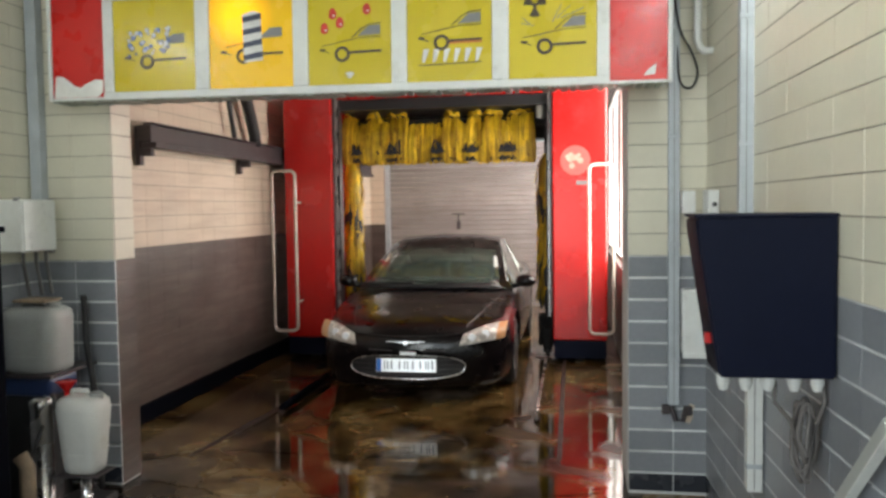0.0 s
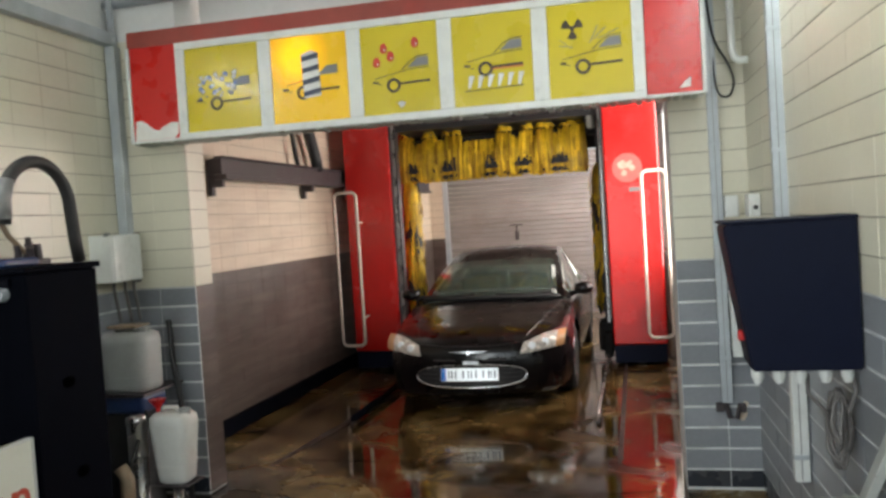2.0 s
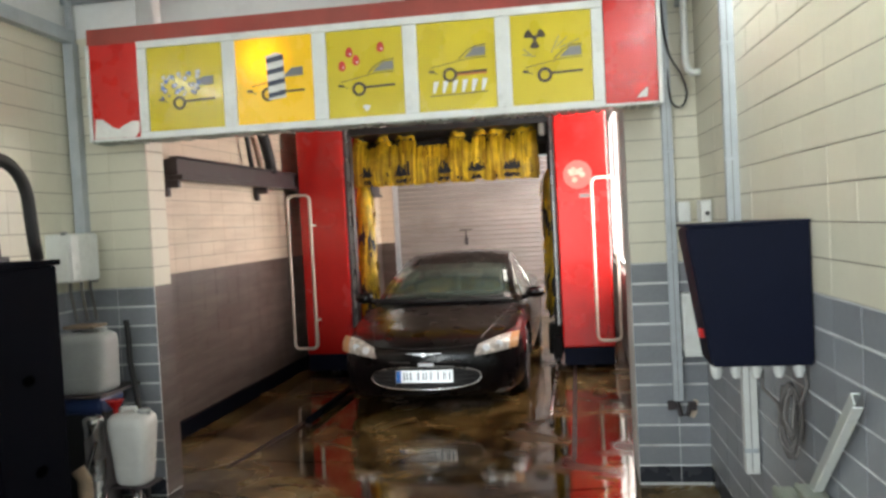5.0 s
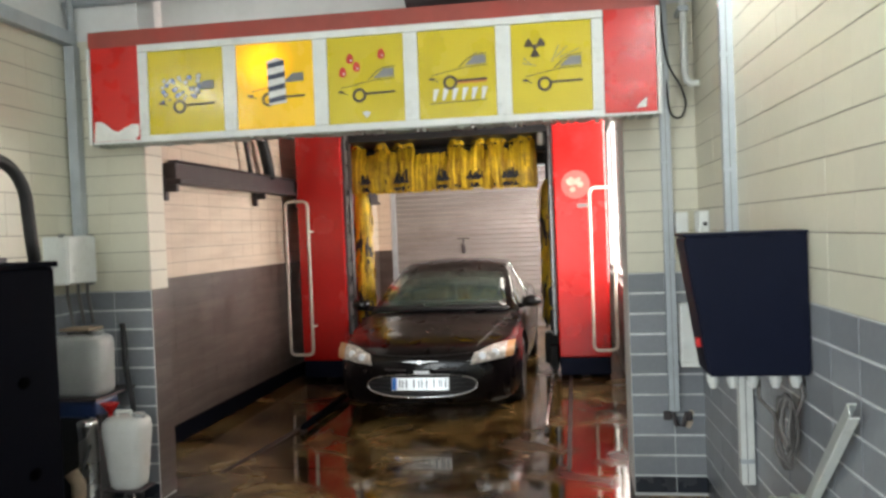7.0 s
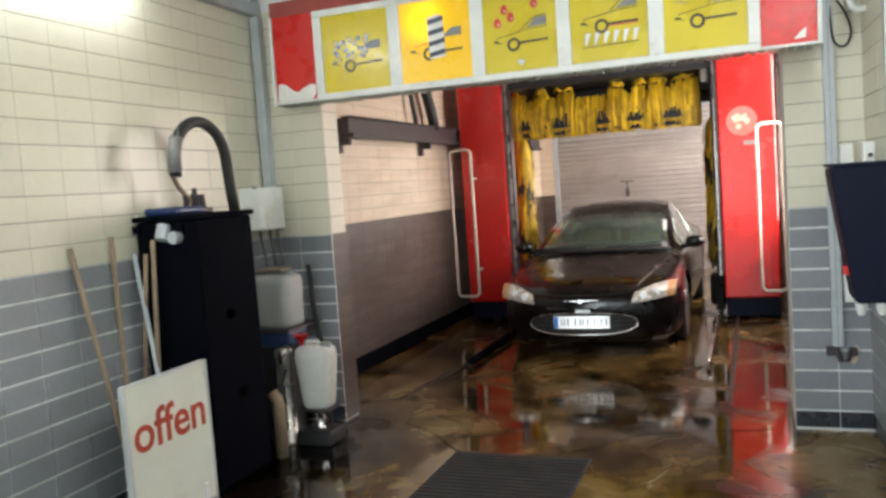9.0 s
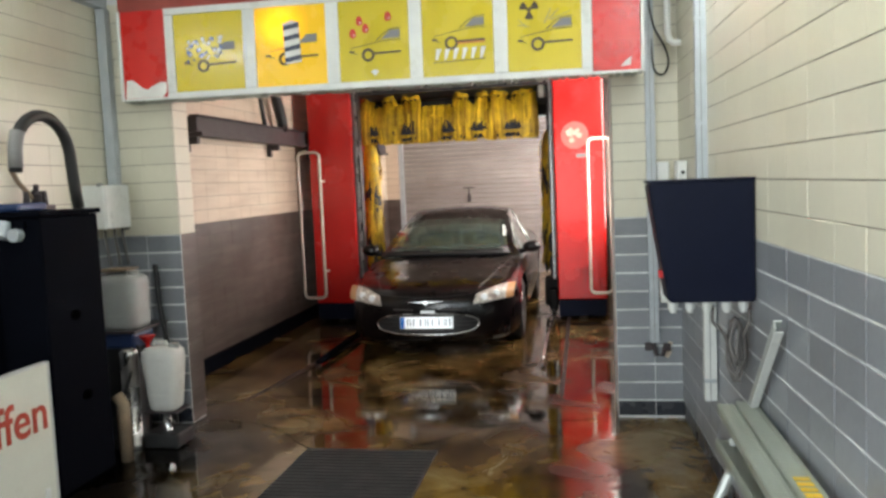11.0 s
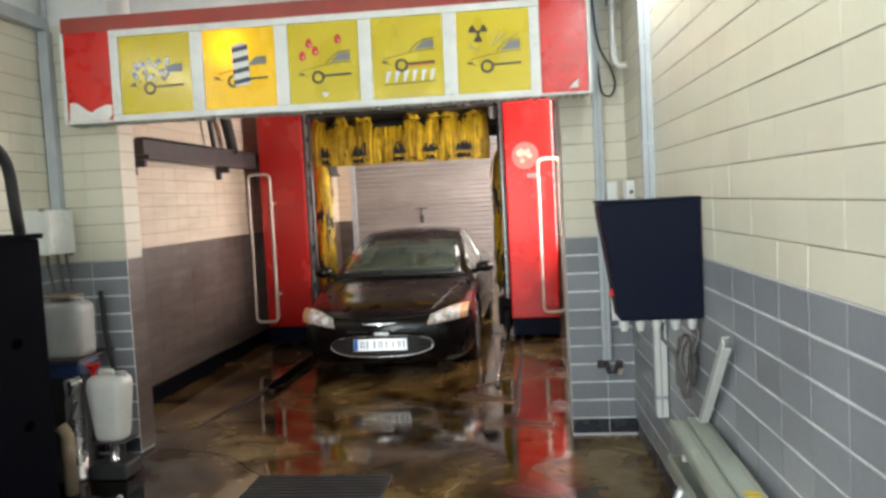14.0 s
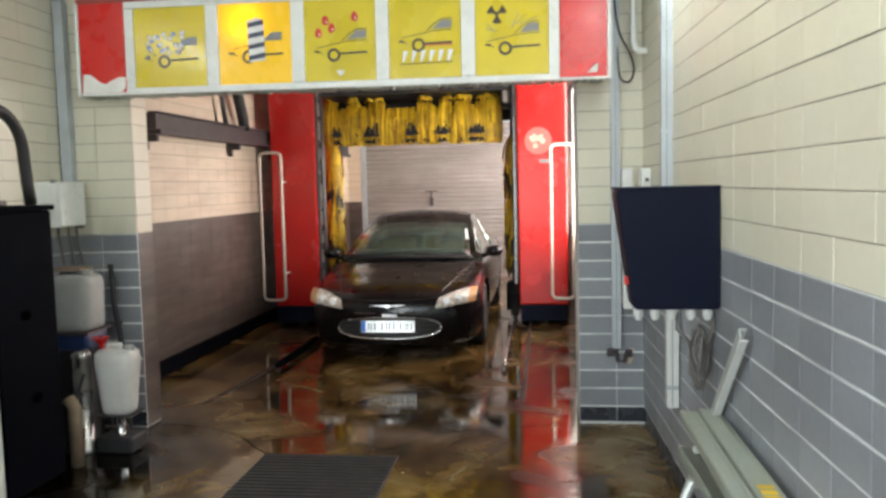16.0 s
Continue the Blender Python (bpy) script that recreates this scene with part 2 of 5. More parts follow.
def floor_material():
    """Wet, stained concrete: tan and dark brown patches, with puddles that gloss."""
    m, n, b = nodes_of("wet_stained_concrete")
    N, L = n.nodes.new, n.links.new
    geo = N("ShaderNodeNewGeometry")
    big, mid, fine = (N("ShaderNodeTexNoise") for _ in range(3))
    for t, s, d in ((big, 0.9, 6), (mid, 3.2, 7), (fine, 45, 4)):
        t.inputs["Scale"].default_value, t.inputs["Detail"].default_value = s, d
        t.inputs["Roughness"].default_value = 0.6
        L(geo.outputs["Position"], t.inputs["Vector"])
    big.inputs["Distortion"].default_value = 1.2
    mid.inputs["Distortion"].default_value = 0.8
    mix = N("ShaderNodeMath")
    mix.operation = 'MULTIPLY_ADD'
    L(mid.outputs[0], mix.inputs[0])
    mix.inputs[1].default_value = 0.55
    L(big.outputs[0], mix.inputs[2])
    r = N("ShaderNodeValToRGB")
    e = r.color_ramp.elements
    e[0].position, e[0].color = 0.60, (0.013, 0.008, 0.004, 1)
    e[1].position, e[1].color = 1.0, (0.30, 0.225, 0.115, 1)
    for p, c in ((0.70, (0.042, 0.023, 0.008, 1)), (0.78, (0.120, 0.068, 0.021, 1)), (0.86, (0.205, 0.130, 0.046, 1))):
        x = e.new(p)
        x.color = c
    L(mix.outputs[0], r.inputs[0])
    sp = N("ShaderNodeMapRange")
    sp.inputs["To Min"].default_value, sp.inputs["To Max"].default_value = 0.50, 0.95
    L(fine.outputs[0], sp.inputs["Value"])
    sc = N("ShaderNodeVectorMath")
    sc.operation = 'SCALE'
    L(r.outputs[0], sc.inputs[0])
    L(sp.outputs[0], sc.inputs["Scale"])
    # shade round the pump cabinet, painted into the floor colour, with a ragged rim
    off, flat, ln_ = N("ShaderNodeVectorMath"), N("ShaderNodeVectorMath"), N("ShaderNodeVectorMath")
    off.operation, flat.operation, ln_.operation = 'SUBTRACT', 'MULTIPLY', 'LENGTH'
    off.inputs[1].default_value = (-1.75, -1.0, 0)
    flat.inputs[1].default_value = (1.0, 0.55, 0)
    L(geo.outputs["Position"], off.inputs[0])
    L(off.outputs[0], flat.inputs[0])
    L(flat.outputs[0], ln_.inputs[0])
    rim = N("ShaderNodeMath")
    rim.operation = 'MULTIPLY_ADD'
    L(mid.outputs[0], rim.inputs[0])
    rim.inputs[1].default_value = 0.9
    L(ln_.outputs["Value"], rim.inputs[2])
    pump_shade = N("ShaderNodeMapRange")
    pump_shade.inputs["From Min"].default_value, pump_shade.inputs["From Max"].default_value = 1.15, 1.65
    pump_shade.inputs["To Min"].default_value, pump_shade.inputs["To Max"].default_value = 0.08, 1.0
    L(rim.outputs[0], pump_shade.inputs["Value"])
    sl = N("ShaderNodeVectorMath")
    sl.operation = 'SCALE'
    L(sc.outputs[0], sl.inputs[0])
    L(pump_shade.outputs[0], sl.inputs["Scale"])
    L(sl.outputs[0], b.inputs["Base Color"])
    wet = N("ShaderNodeTexNoise")
    wet.inputs["Scale"].default_value, wet.inputs["Detail"].default_value = 1.9, 7
    wet.inputs["Distortion"].default_value = 0.6
    L(geo.outputs["Position"], wet.inputs["Vector"])
    wr = N("ShaderNodeMapRange")
    wr.inputs["From Min"].default_value, wr.inputs["From Max"].default_value = 0.47, 0.60
    wr.inputs["To Min"].default_value, wr.inputs["To Max"].default_value = 0.02, 0.30
    L(wet.outputs[0], wr.inputs["Value"])
    L(wr.outputs[0], b.inputs["Roughness"])
    gl = N("ShaderNodeMapRange")
    gl.inputs["From Min"].default_value, gl.inputs["From Max"].default_value = 0.47, 0.60
    gl.inputs["To Min"].default_value, gl.inputs["To Max"].default_value = 0.5, 0.2
    L(wet.outputs[0], gl.inputs["Value"])
    L(gl.outputs[0], b.inputs["Specular IOR Level"])
    hs = N("ShaderNodeMath")
    hs.operation = 'MULTIPLY_ADD'
    L(fine.outputs[0], hs.inputs[0])
    hs.inputs[1].default_value = 0.12
    L(mid.outputs[0], hs.inputs[2])
    bp = N("ShaderNodeBump")
    bp.inputs["Strength"].default_value, bp.inputs["Distance"].default_value = 0.05, 0.02
    L(hs.outputs[0], bp.inputs["Height"])
    L(bp.outputs[0], b.inputs["Normal"])
    return m




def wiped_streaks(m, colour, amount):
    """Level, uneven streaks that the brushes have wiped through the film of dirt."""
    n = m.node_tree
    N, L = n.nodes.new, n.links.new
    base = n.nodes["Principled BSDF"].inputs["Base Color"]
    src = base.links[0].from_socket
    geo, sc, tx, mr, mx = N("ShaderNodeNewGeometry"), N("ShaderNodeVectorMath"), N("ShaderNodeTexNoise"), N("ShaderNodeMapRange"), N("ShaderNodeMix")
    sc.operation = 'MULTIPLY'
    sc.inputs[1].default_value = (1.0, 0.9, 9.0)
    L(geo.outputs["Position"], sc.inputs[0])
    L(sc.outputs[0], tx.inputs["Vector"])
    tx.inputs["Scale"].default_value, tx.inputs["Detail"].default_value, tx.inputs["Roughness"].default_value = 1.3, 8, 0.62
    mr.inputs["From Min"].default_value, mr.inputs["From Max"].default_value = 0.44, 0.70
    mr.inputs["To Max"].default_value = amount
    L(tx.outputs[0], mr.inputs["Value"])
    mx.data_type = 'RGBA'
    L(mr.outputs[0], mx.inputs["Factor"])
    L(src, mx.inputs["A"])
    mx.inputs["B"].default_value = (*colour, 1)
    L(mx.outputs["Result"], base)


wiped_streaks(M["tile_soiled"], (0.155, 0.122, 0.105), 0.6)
wiped_streaks(M["tile_warm"], (0.40, 0.30, 0.215), 0.45)
wiped_streaks(M["shutter"], (0.17, 0.145, 0.135), 0.55)
M["glass"] = glass_material()


def vary_strips(m, lo, hi):
    """Each ribbon of a brush a little lighter or darker than the next."""
    n = m.node_tree
    base = n.nodes["Principled BSDF"].inputs["Base Color"]
    src = base.links[0].from_socket
    geo, mr, sc = n.nodes.new("ShaderNodeNewGeometry"), n.nodes.new("ShaderNodeMapRange"), n.nodes.new("ShaderNodeVectorMath")
    sc.operation = 'SCALE'
    mr.inputs["To Min"].default_value, mr.inputs["To Max"].default_value = lo, hi
    n.links.new(geo.outputs["Random Per Island"], mr.inputs["Value"])
    n.links.new(src, sc.inputs[0])
    n.links.new(mr.outputs[0], sc.inputs["Scale"])
    n.links.new(sc.outputs[0], base)


vary_strips(M["yellow_strip"], 0.7, 1.25)
vary_strips(M["yellow_strip_dark"], 0.55, 1.2)


def bulb_behind(m, centre, base, peak):
    """The glow of a backlit sheet: strongest in front of the bulb behind it."""
    n = m.node_tree
    geo, sub_, ln_ = n.nodes.new("ShaderNodeNewGeometry"), n.nodes.new("ShaderNodeVectorMath"), n.nodes.new("ShaderNodeVectorMath")
    sub_.operation, ln_.operation = 'SUBTRACT', 'LENGTH'
    sub_.inputs[1].default_value = centre
    n.links.new(geo.outputs["Position"], sub_.inputs[0])
    n.links.new(sub_.outputs[0], ln_.inputs[0])
    r = n.nodes.new("ShaderNodeMapRange")
    r.interpolation_type = 'SMOOTHERSTEP'
    r.inputs["From Min"].default_value, r.inputs["From Max"].default_value = 0.0, 0.24
    r.inputs["To Min"].default_value, r.inputs["To Max"].default_value = peak, base
    n.links.new(ln_.outputs["Value"], r.inputs["Value"])
    n.links.new(r.outputs[0], n.nodes["Principled BSDF"].inputs["Emission Strength"])


bulb_behind(M["panel_lit"], (-0.60, 0.0, 2.72), 0.28, 1.6)
M["floor"] = floor_material()

# ---------------------------------------------------------------- builders
def box(bm, x0, x1, y0, y1, z0, z1, bevel=0.0, m=None):
    r = bmesh.ops.create_cube(bm, size=1.0)
    vs = r["verts"]
    for v in vs:
        v.co = Vector((x0 + (v.co.x + .5) * (x1 - x0), y0 + (v.co.y + .5) * (y1 - y0), z0 + (v.co.z + .5) * (z1 - z0)))
    if bevel:
        es = list({e for v in vs for e in v.link_edges})
        out = bmesh.ops.bevel(bm, geom=es, offset=bevel, segments=2, affect='EDGES', profile=0.5)
        vs = list({v for f in out["faces"] for v in f.verts} | {v for v in vs if v.is_valid})
    if m:
        bmesh.ops.transform(bm, matrix=m, verts=[v for v in vs if v.is_valid])
    return vs


def tube(bm, pts, r, n=10, closed=False, caps=True):
    """A round tube along a line of points."""
    pts = [Vector(p) for p in pts]
    rings = []
    k = len(pts)
    ref = None
    for i, p in enumerate(pts):
        a = pts[(i - 1) % k] if (closed or i) else p
        b = pts[(i + 1) % k] if (closed or i < k - 1) else p
        d = (b - a).normalized()
        if ref is None:
            ref = Vector((0, 0, 1)) if abs(d.z) < 0.9 else Vector((1, 0, 0))
        s = d.cross(ref).normalized()
        ref = s.cross(d).normalized()
        rad = r[i] if isinstance(r, (list, tuple)) else r
        rings.append([bm.verts.new(p + (s * math.cos(2 * math.pi * j / n) + ref * math.sin(2 * math.pi * j / n)) * rad) for j in range(n)])
    for i in range(k if closed else k - 1):
        q, w = rings[i], rings[(i + 1) % k]
        for j in range(n):
            bm.faces.new((q[j], q[(j + 1) % n], w[(j + 1) % n], w[j]))
    if caps and not closed:
        bm.faces.new(rings[0][::-1])
        bm.faces.new(rings[-1])


def smooth_line(pts, k=6):
    """A rounded line through the points."""
    q = [Vector(p) for p in pts]
    out = []
    for i in range(len(q) - 1):
        a, b, c, d = q[max(i - 1, 0)], q[i], q[i + 1], q[min(i + 2, len(q) - 1)]
        for j in range(k):
            t = j / k
            out.append(0.5 * (2 * b + (c - a) * t + (2 * a - 5 * b + 4 * c - d) * t * t + (3 * b - a - 3 * c + d) * t ** 3))
    return out + [q[-1]]


def rounded_loop(x0, x1, z0, z1, y, rad, n=5):
    out = []
    for cx, cz, a0 in ((x1 - rad, z1 - rad, 0), (x0 + rad, z1 - rad, 90), (x0 + rad, z0 + rad, 180), (x1 - rad, z0 + rad, 270)):
        for i in range(n + 1):
            a = radians(a0 + 90 * i / n)
            out.append((cx + rad * math.cos(a), y, cz + rad * math.sin(a)))
    return out


def lathe(bm, prof, centre=(0, 0, 0), n=20, sx=1.0, sy=1.0, power=2.0):
    """A body of turned rings (radius, height); power above 2 squares it."""
    rings = []
    for r, z in prof:
        ring = []
        for j in range(n):
            a = 2 * math.pi * j / n
            c, s = math.cos(a), math.sin(a)
            c2, s2 = (math.copysign(abs(c) ** (2 / power), c), math.copysign(abs(s) ** (2 / power), s))
            ring.append(bm.verts.new((centre[0] + r * sx * c2, centre[1] + r * sy * s2, centre[2] + z)))
        rings.append(ring)
    for q, w in zip(rings, rings[1:]):
        for j in range(n):
            bm.faces.new((q[j], q[(j + 1) % n], w[(j + 1) % n], w[j]))
    bm.faces.new(rings[0][::-1])
    bm.faces.new(rings[-1])


def plate_xz(bm, pts, y, t=0.002):
    """A flat shape in the x-z plane, t thick, its face towards -y."""
    f = [bm.verts.new((x, y - t, z)) for x, z in pts]
    g = [bm.verts.new((x, y, z)) for x, z in pts]
    k = len(pts)
    bm.faces.new(f)
    bm.faces.new(g[::-1])
    for i in range(k):
        bm.faces.new((f[i], g[i], g[(i + 1) % k], f[(i + 1) % k]))


def disc_pts(cx, cz, r, n=20, sx=1.0):
    return [(cx + r * sx * math.cos(2 * math.pi * i / n), cz + r * math.sin(2 * math.pi * i / n)) for i in range(n)]


def ring_xz(bm, cx, cz, r0, r1, y, t=0.002, n=24):
    for i in range(n):
        a, b = 2 * math.pi * i / n, 2 * math.pi * (i + 1) / n
        plate_xz(bm, [(cx + r * math.cos(q), cz + r * math.sin(q)) for r, q in ((r0, a), (r1, a), (r1, b), (r0, b))], y, t)


def line_xz(bm, pts, w, y, t=0.002):
    for (x0, z0), (x1, z1) in zip(pts, pts[1:]):
        d = Vector((x1 - x0, z1 - z0))
        s = Vector((-d.y, d.x)).normalized() * w / 2
        plate_xz(bm, [(x0 + s.x, z0 + s.y), (x0 - s.x, z0 - s.y), (x1 - s.x, z1 - s.y), (x1 + s.x, z1 + s.y)], y, t)


def mesh_of(bm, name, material, smooth=False):
    bmesh.ops.recalc_face_normals(bm, faces=bm.faces)
    d = bpy.data.meshes.new(name)
    bm.to_mesh(d)
    bm.free()
    d.materials.append(material)
    if smooth:
        d.shade_smooth()
    return d


def part(name, bm, material, parent, label="", smooth=False):
    o = new(name, mesh_of(bm, name, material, smooth))
    o.parent = parent
    return tagged(o, label)


def thing(name, label, category, at=(0, 0, 0), group="", kind=""):
    o = new(name)
    o.location = at
    o.empty_display_size = 0.1
    return tagged(o, label, category, group, kind)


def B(*a, bevel=0.0):
    bm = bmesh.new()
    box(bm, *a, bevel=bevel)
    return bm


def structure(name, bm, material, label, category):
    return tagged(new(name, mesh_of(bm, name, material)), label, category, kind="structure")


# ---------------------------------------------------------------- the setting
XL, XR = -2.00, 1.965          # entrance bay, side walls where they meet the pillars
SKEW = 0.037                   # both side walls stand askew to the pillars, metres a metre
WL, WR = -2.20, 1.72           # wash bay, side walls
YB, YE = 9.17, -9.0            # back wall, entrance
PL, PR = 0.18, 0.43            # pillar fronts
JL, JR = -1.50, 1.527          # pillar edges
PD = 0.395                     # back of the west pillar
CEIL = 3.9
FALL = 0.036                   # the floor falls gently into the wash bay
H = 0.125
ZB = 0.1125 + 10 * H           # top of the grey tiles
ZT = ZB + 13 * H               # top of the cream tiles

def floor_z(y):
    """Height of the floor, which falls a little into the wash bay."""
    f = min(1.0, max(0.0, (y + 0.4) / 2.2))
    return -FALL * (f * f * (3 - 2 * f) * 0.4 + f * 0.6)


fall = bmesh.new()
rows_ = []
for y in [YE, -4, -2, -1] + [-0.6 + 0.1 * i for i in range(30)] + [3.0, 5.0, 9.5]:
    z = floor_z(y)
    rows_.append([fall.verts.new((x, y, q)) for x, q in ((-2.6, z), (2.5, z), (2.5, -0.2), (-2.6, -0.2))])
for a, b in zip(rows_, rows_[1:]):
    for i in range(4):
        fall.faces.new((a[i], a[(i + 1) % 4], b[(i + 1) % 4], b[i]))
fall.faces.new(rows_[0][::-1])
fall.faces.new(rows_[-1])
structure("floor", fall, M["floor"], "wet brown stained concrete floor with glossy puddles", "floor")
ground = structure("ground", B(-60, 60, -80, YE, -0.25, -0.05), M["floor"], "plain concrete yard outside the entrance", "ground")
structure("ceiling", B(-2.6, 2.5, YE, 0.6, CEIL, CEIL + 0.2), M["ceiling"], "white painted ceiling of the entrance bay", "ceiling")
# this ceiling is out of view; its dark colour keeps the floor reflections dim
structure("wash_ceiling", B(-2.6, 2.5, 0.6, 9.5, CEIL, CEIL + 0.2), M["dark_wash_ceiling"], "unseen ceiling of the wash bay, darkened to dim reflections", "ceiling")
# the gap before y = -4.6 is unseen, made for the added side lamp
ww = bmesh.new()
box(ww, -2.5, XL, -4.6, PL, 0, CEIL)
box(ww, -2.5, XL, -8.6, -4.6, 3.0, CEIL)
box(ww, -2.5, XL, YE, -8.6, 0, CEIL)
for v in ww.verts:
    if v.co.x > -2.2:
        v.co.x += SKEW * (PL - v.co.y)
wall_west = structure("wall_west", ww, M["plaster"], "entrance bay wall, grey tiles below and cream tiles above", "wall")
we = B(XR, 2.5, YE, PR, 0, CEIL)
for v in we.verts:
    if v.co.x < 2.2:
        v.co.x += SKEW * (PR - v.co.y)
wall_east = structure("wall_east", we, M["plaster"], "entrance bay wall, grey tiles below and cream tiles above", "wall")
pillar_west = structure("pillar_west", B(-2.5, JL, PL, PD, -0.1, CEIL), M["plaster"], "tiled pillar beside the wash bay opening", "pillar")
pillar_east = structure("pillar_east", B(JR, 2.5, PR, 1.0, -0.1, CEIL), M["plaster"], "tiled pillar beside the wash bay opening", "pillar")
lintel = structure("lintel", B(JL, JR, 0.5, 1.0, 2.95, CEIL), M["plaster"], "white plastered wall above the wash bay opening", "wall")
wash_wall_west = structure("wash_wall_west", B(-2.5, WL, PD, 9.5, -0.1, CEIL), M["plaster"], "wash bay wall, soiled grey tiles below and warm cream above", "wall")
back = bmesh.new()
box(back, WL, -1.95, YB, 9.5, -0.1, CEIL)
box(back, -1.95, 1.45, YB, 9.5, 2.75, CEIL)
box(back, 1.45, 2.5, YB, 9.5, -0.1, CEIL)
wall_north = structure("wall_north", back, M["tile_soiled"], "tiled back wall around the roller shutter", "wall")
ew = bmesh.new()
WY0, WY1, WZ0, WZ1 = 2.6, 8.9, 0.97, 3.2
box(ew, WR, 1.95, 1.0, YB, -0.1, WZ0)
box(ew, WR, 1.95, 1.0, YB, WZ1, CEIL)
box(ew, WR, 1.95, 1.0, WY0, WZ0, WZ1)
box(ew, WR, 1.95, WY1, YB, WZ0, WZ1)
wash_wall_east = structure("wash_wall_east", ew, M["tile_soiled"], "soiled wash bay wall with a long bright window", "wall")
south = bmesh.new()
box(south, -2.5, -1.75, YE - 0.25, YE, 0, CEIL)
box(south, 1.85, 2.5, YE - 0.25, YE, 0, CEIL)
box(south, -1.75, 1.85, YE - 0.25, YE, 3.6, CEIL)
structure("wall_south", south, M["plaster"], "plain white wall round the open entrance", "wall")
window = thing("window_1", "long bright window with frosted panes and white mullions", "window", kind="structure")
bmw = bmesh.new()
for y in (WY0, 4.15, 5.70, 7.25, WY1 - 0.05):
    box(bmw, 1.79, 1.84, y, y + 0.05, WZ0, WZ1)
box(bmw, 1.788, 1.842, WY0, WY1, WZ0, WZ0 + 0.05)
box(bmw, 1.788, 1.842, WY0, WY1, WZ1 - 0.05, WZ1)
part("window_frame", bmw, M["white_frame"], window)
structure("backdrop", B(2.6, 2.62, 1.0, 11.5, -0.5, 6), M["daylight_backdrop"], "bright overcast daylight beyond the window", "sky")


def tile_mesh(name, w, h, t=0.010, b=0.0014):
    """One glazed tile, lying in the x-z plane with its face towards -y and its edges chamfered."""
    bm = bmesh.new()
    o = [bm.verts.new((x, 0, z)) for x, z in ((0, 0), (w, 0), (w, h), (0, h))]
    c = b * 0.55
    m = [bm.verts.new((v.co.x, -t + b, v.co.z)) for v in o]
    f = [bm.verts.new((x, -t, z)) for x, z in ((c, b), (w - c, b), (w - c, h - b), (c, h - b))]
    for i in range(4):
        j = (i + 1) % 4
        bm.faces.new((o[i], o[j], m[j], m[i]))
        bm.faces.new((m[i], m[j], f[j], f[i]))
    bm.faces.new(f)
    return bm

# ---------------------------------------------------------------- sign over the opening
def icon_car(bmd, bmg, P, dz=0.0, wheel=True, outline=True):
    """The line drawing of a car front: dark lines into bmd, the grey window into bmg. P maps panel shares to metres."""
    y = P(0, 0)[2]
    q = lambda *l: [P(a, b + dz)[:2] for a, b in l]
    if wheel:
        c = q((0.41, 0.32))[0]
        ring_xz(bmd, c[0], c[1], 0.026, 0.042, y)
    line_xz(bmd, q((0.50, 0.335), (0.88, 0.345)), 0.013, y)
    plate_xz(bmd, q((0.13, 0.36), (0.20, 0.35), (0.22, 0.375), (0.15, 0.385)), y)
    line_xz(bmd, q((0.20, 0.355), (0.26, 0.335)), 0.004, y)
    if outline:
        line_xz(bmd, q((0.17, 0.41), (0.40, 0.45), (0.62, 0.485), (0.88, 0.495)), 0.004, y)
        line_xz(bmd, q((0.53, 0.49), (0.64, 0.58), (0.74, 0.625), (0.88, 0.635)), 0.005, y)
    plate_xz(bmg, q((0.60, 0.505), (0.87, 0.515), (0.87, 0.615), (0.73, 0.61)), y)


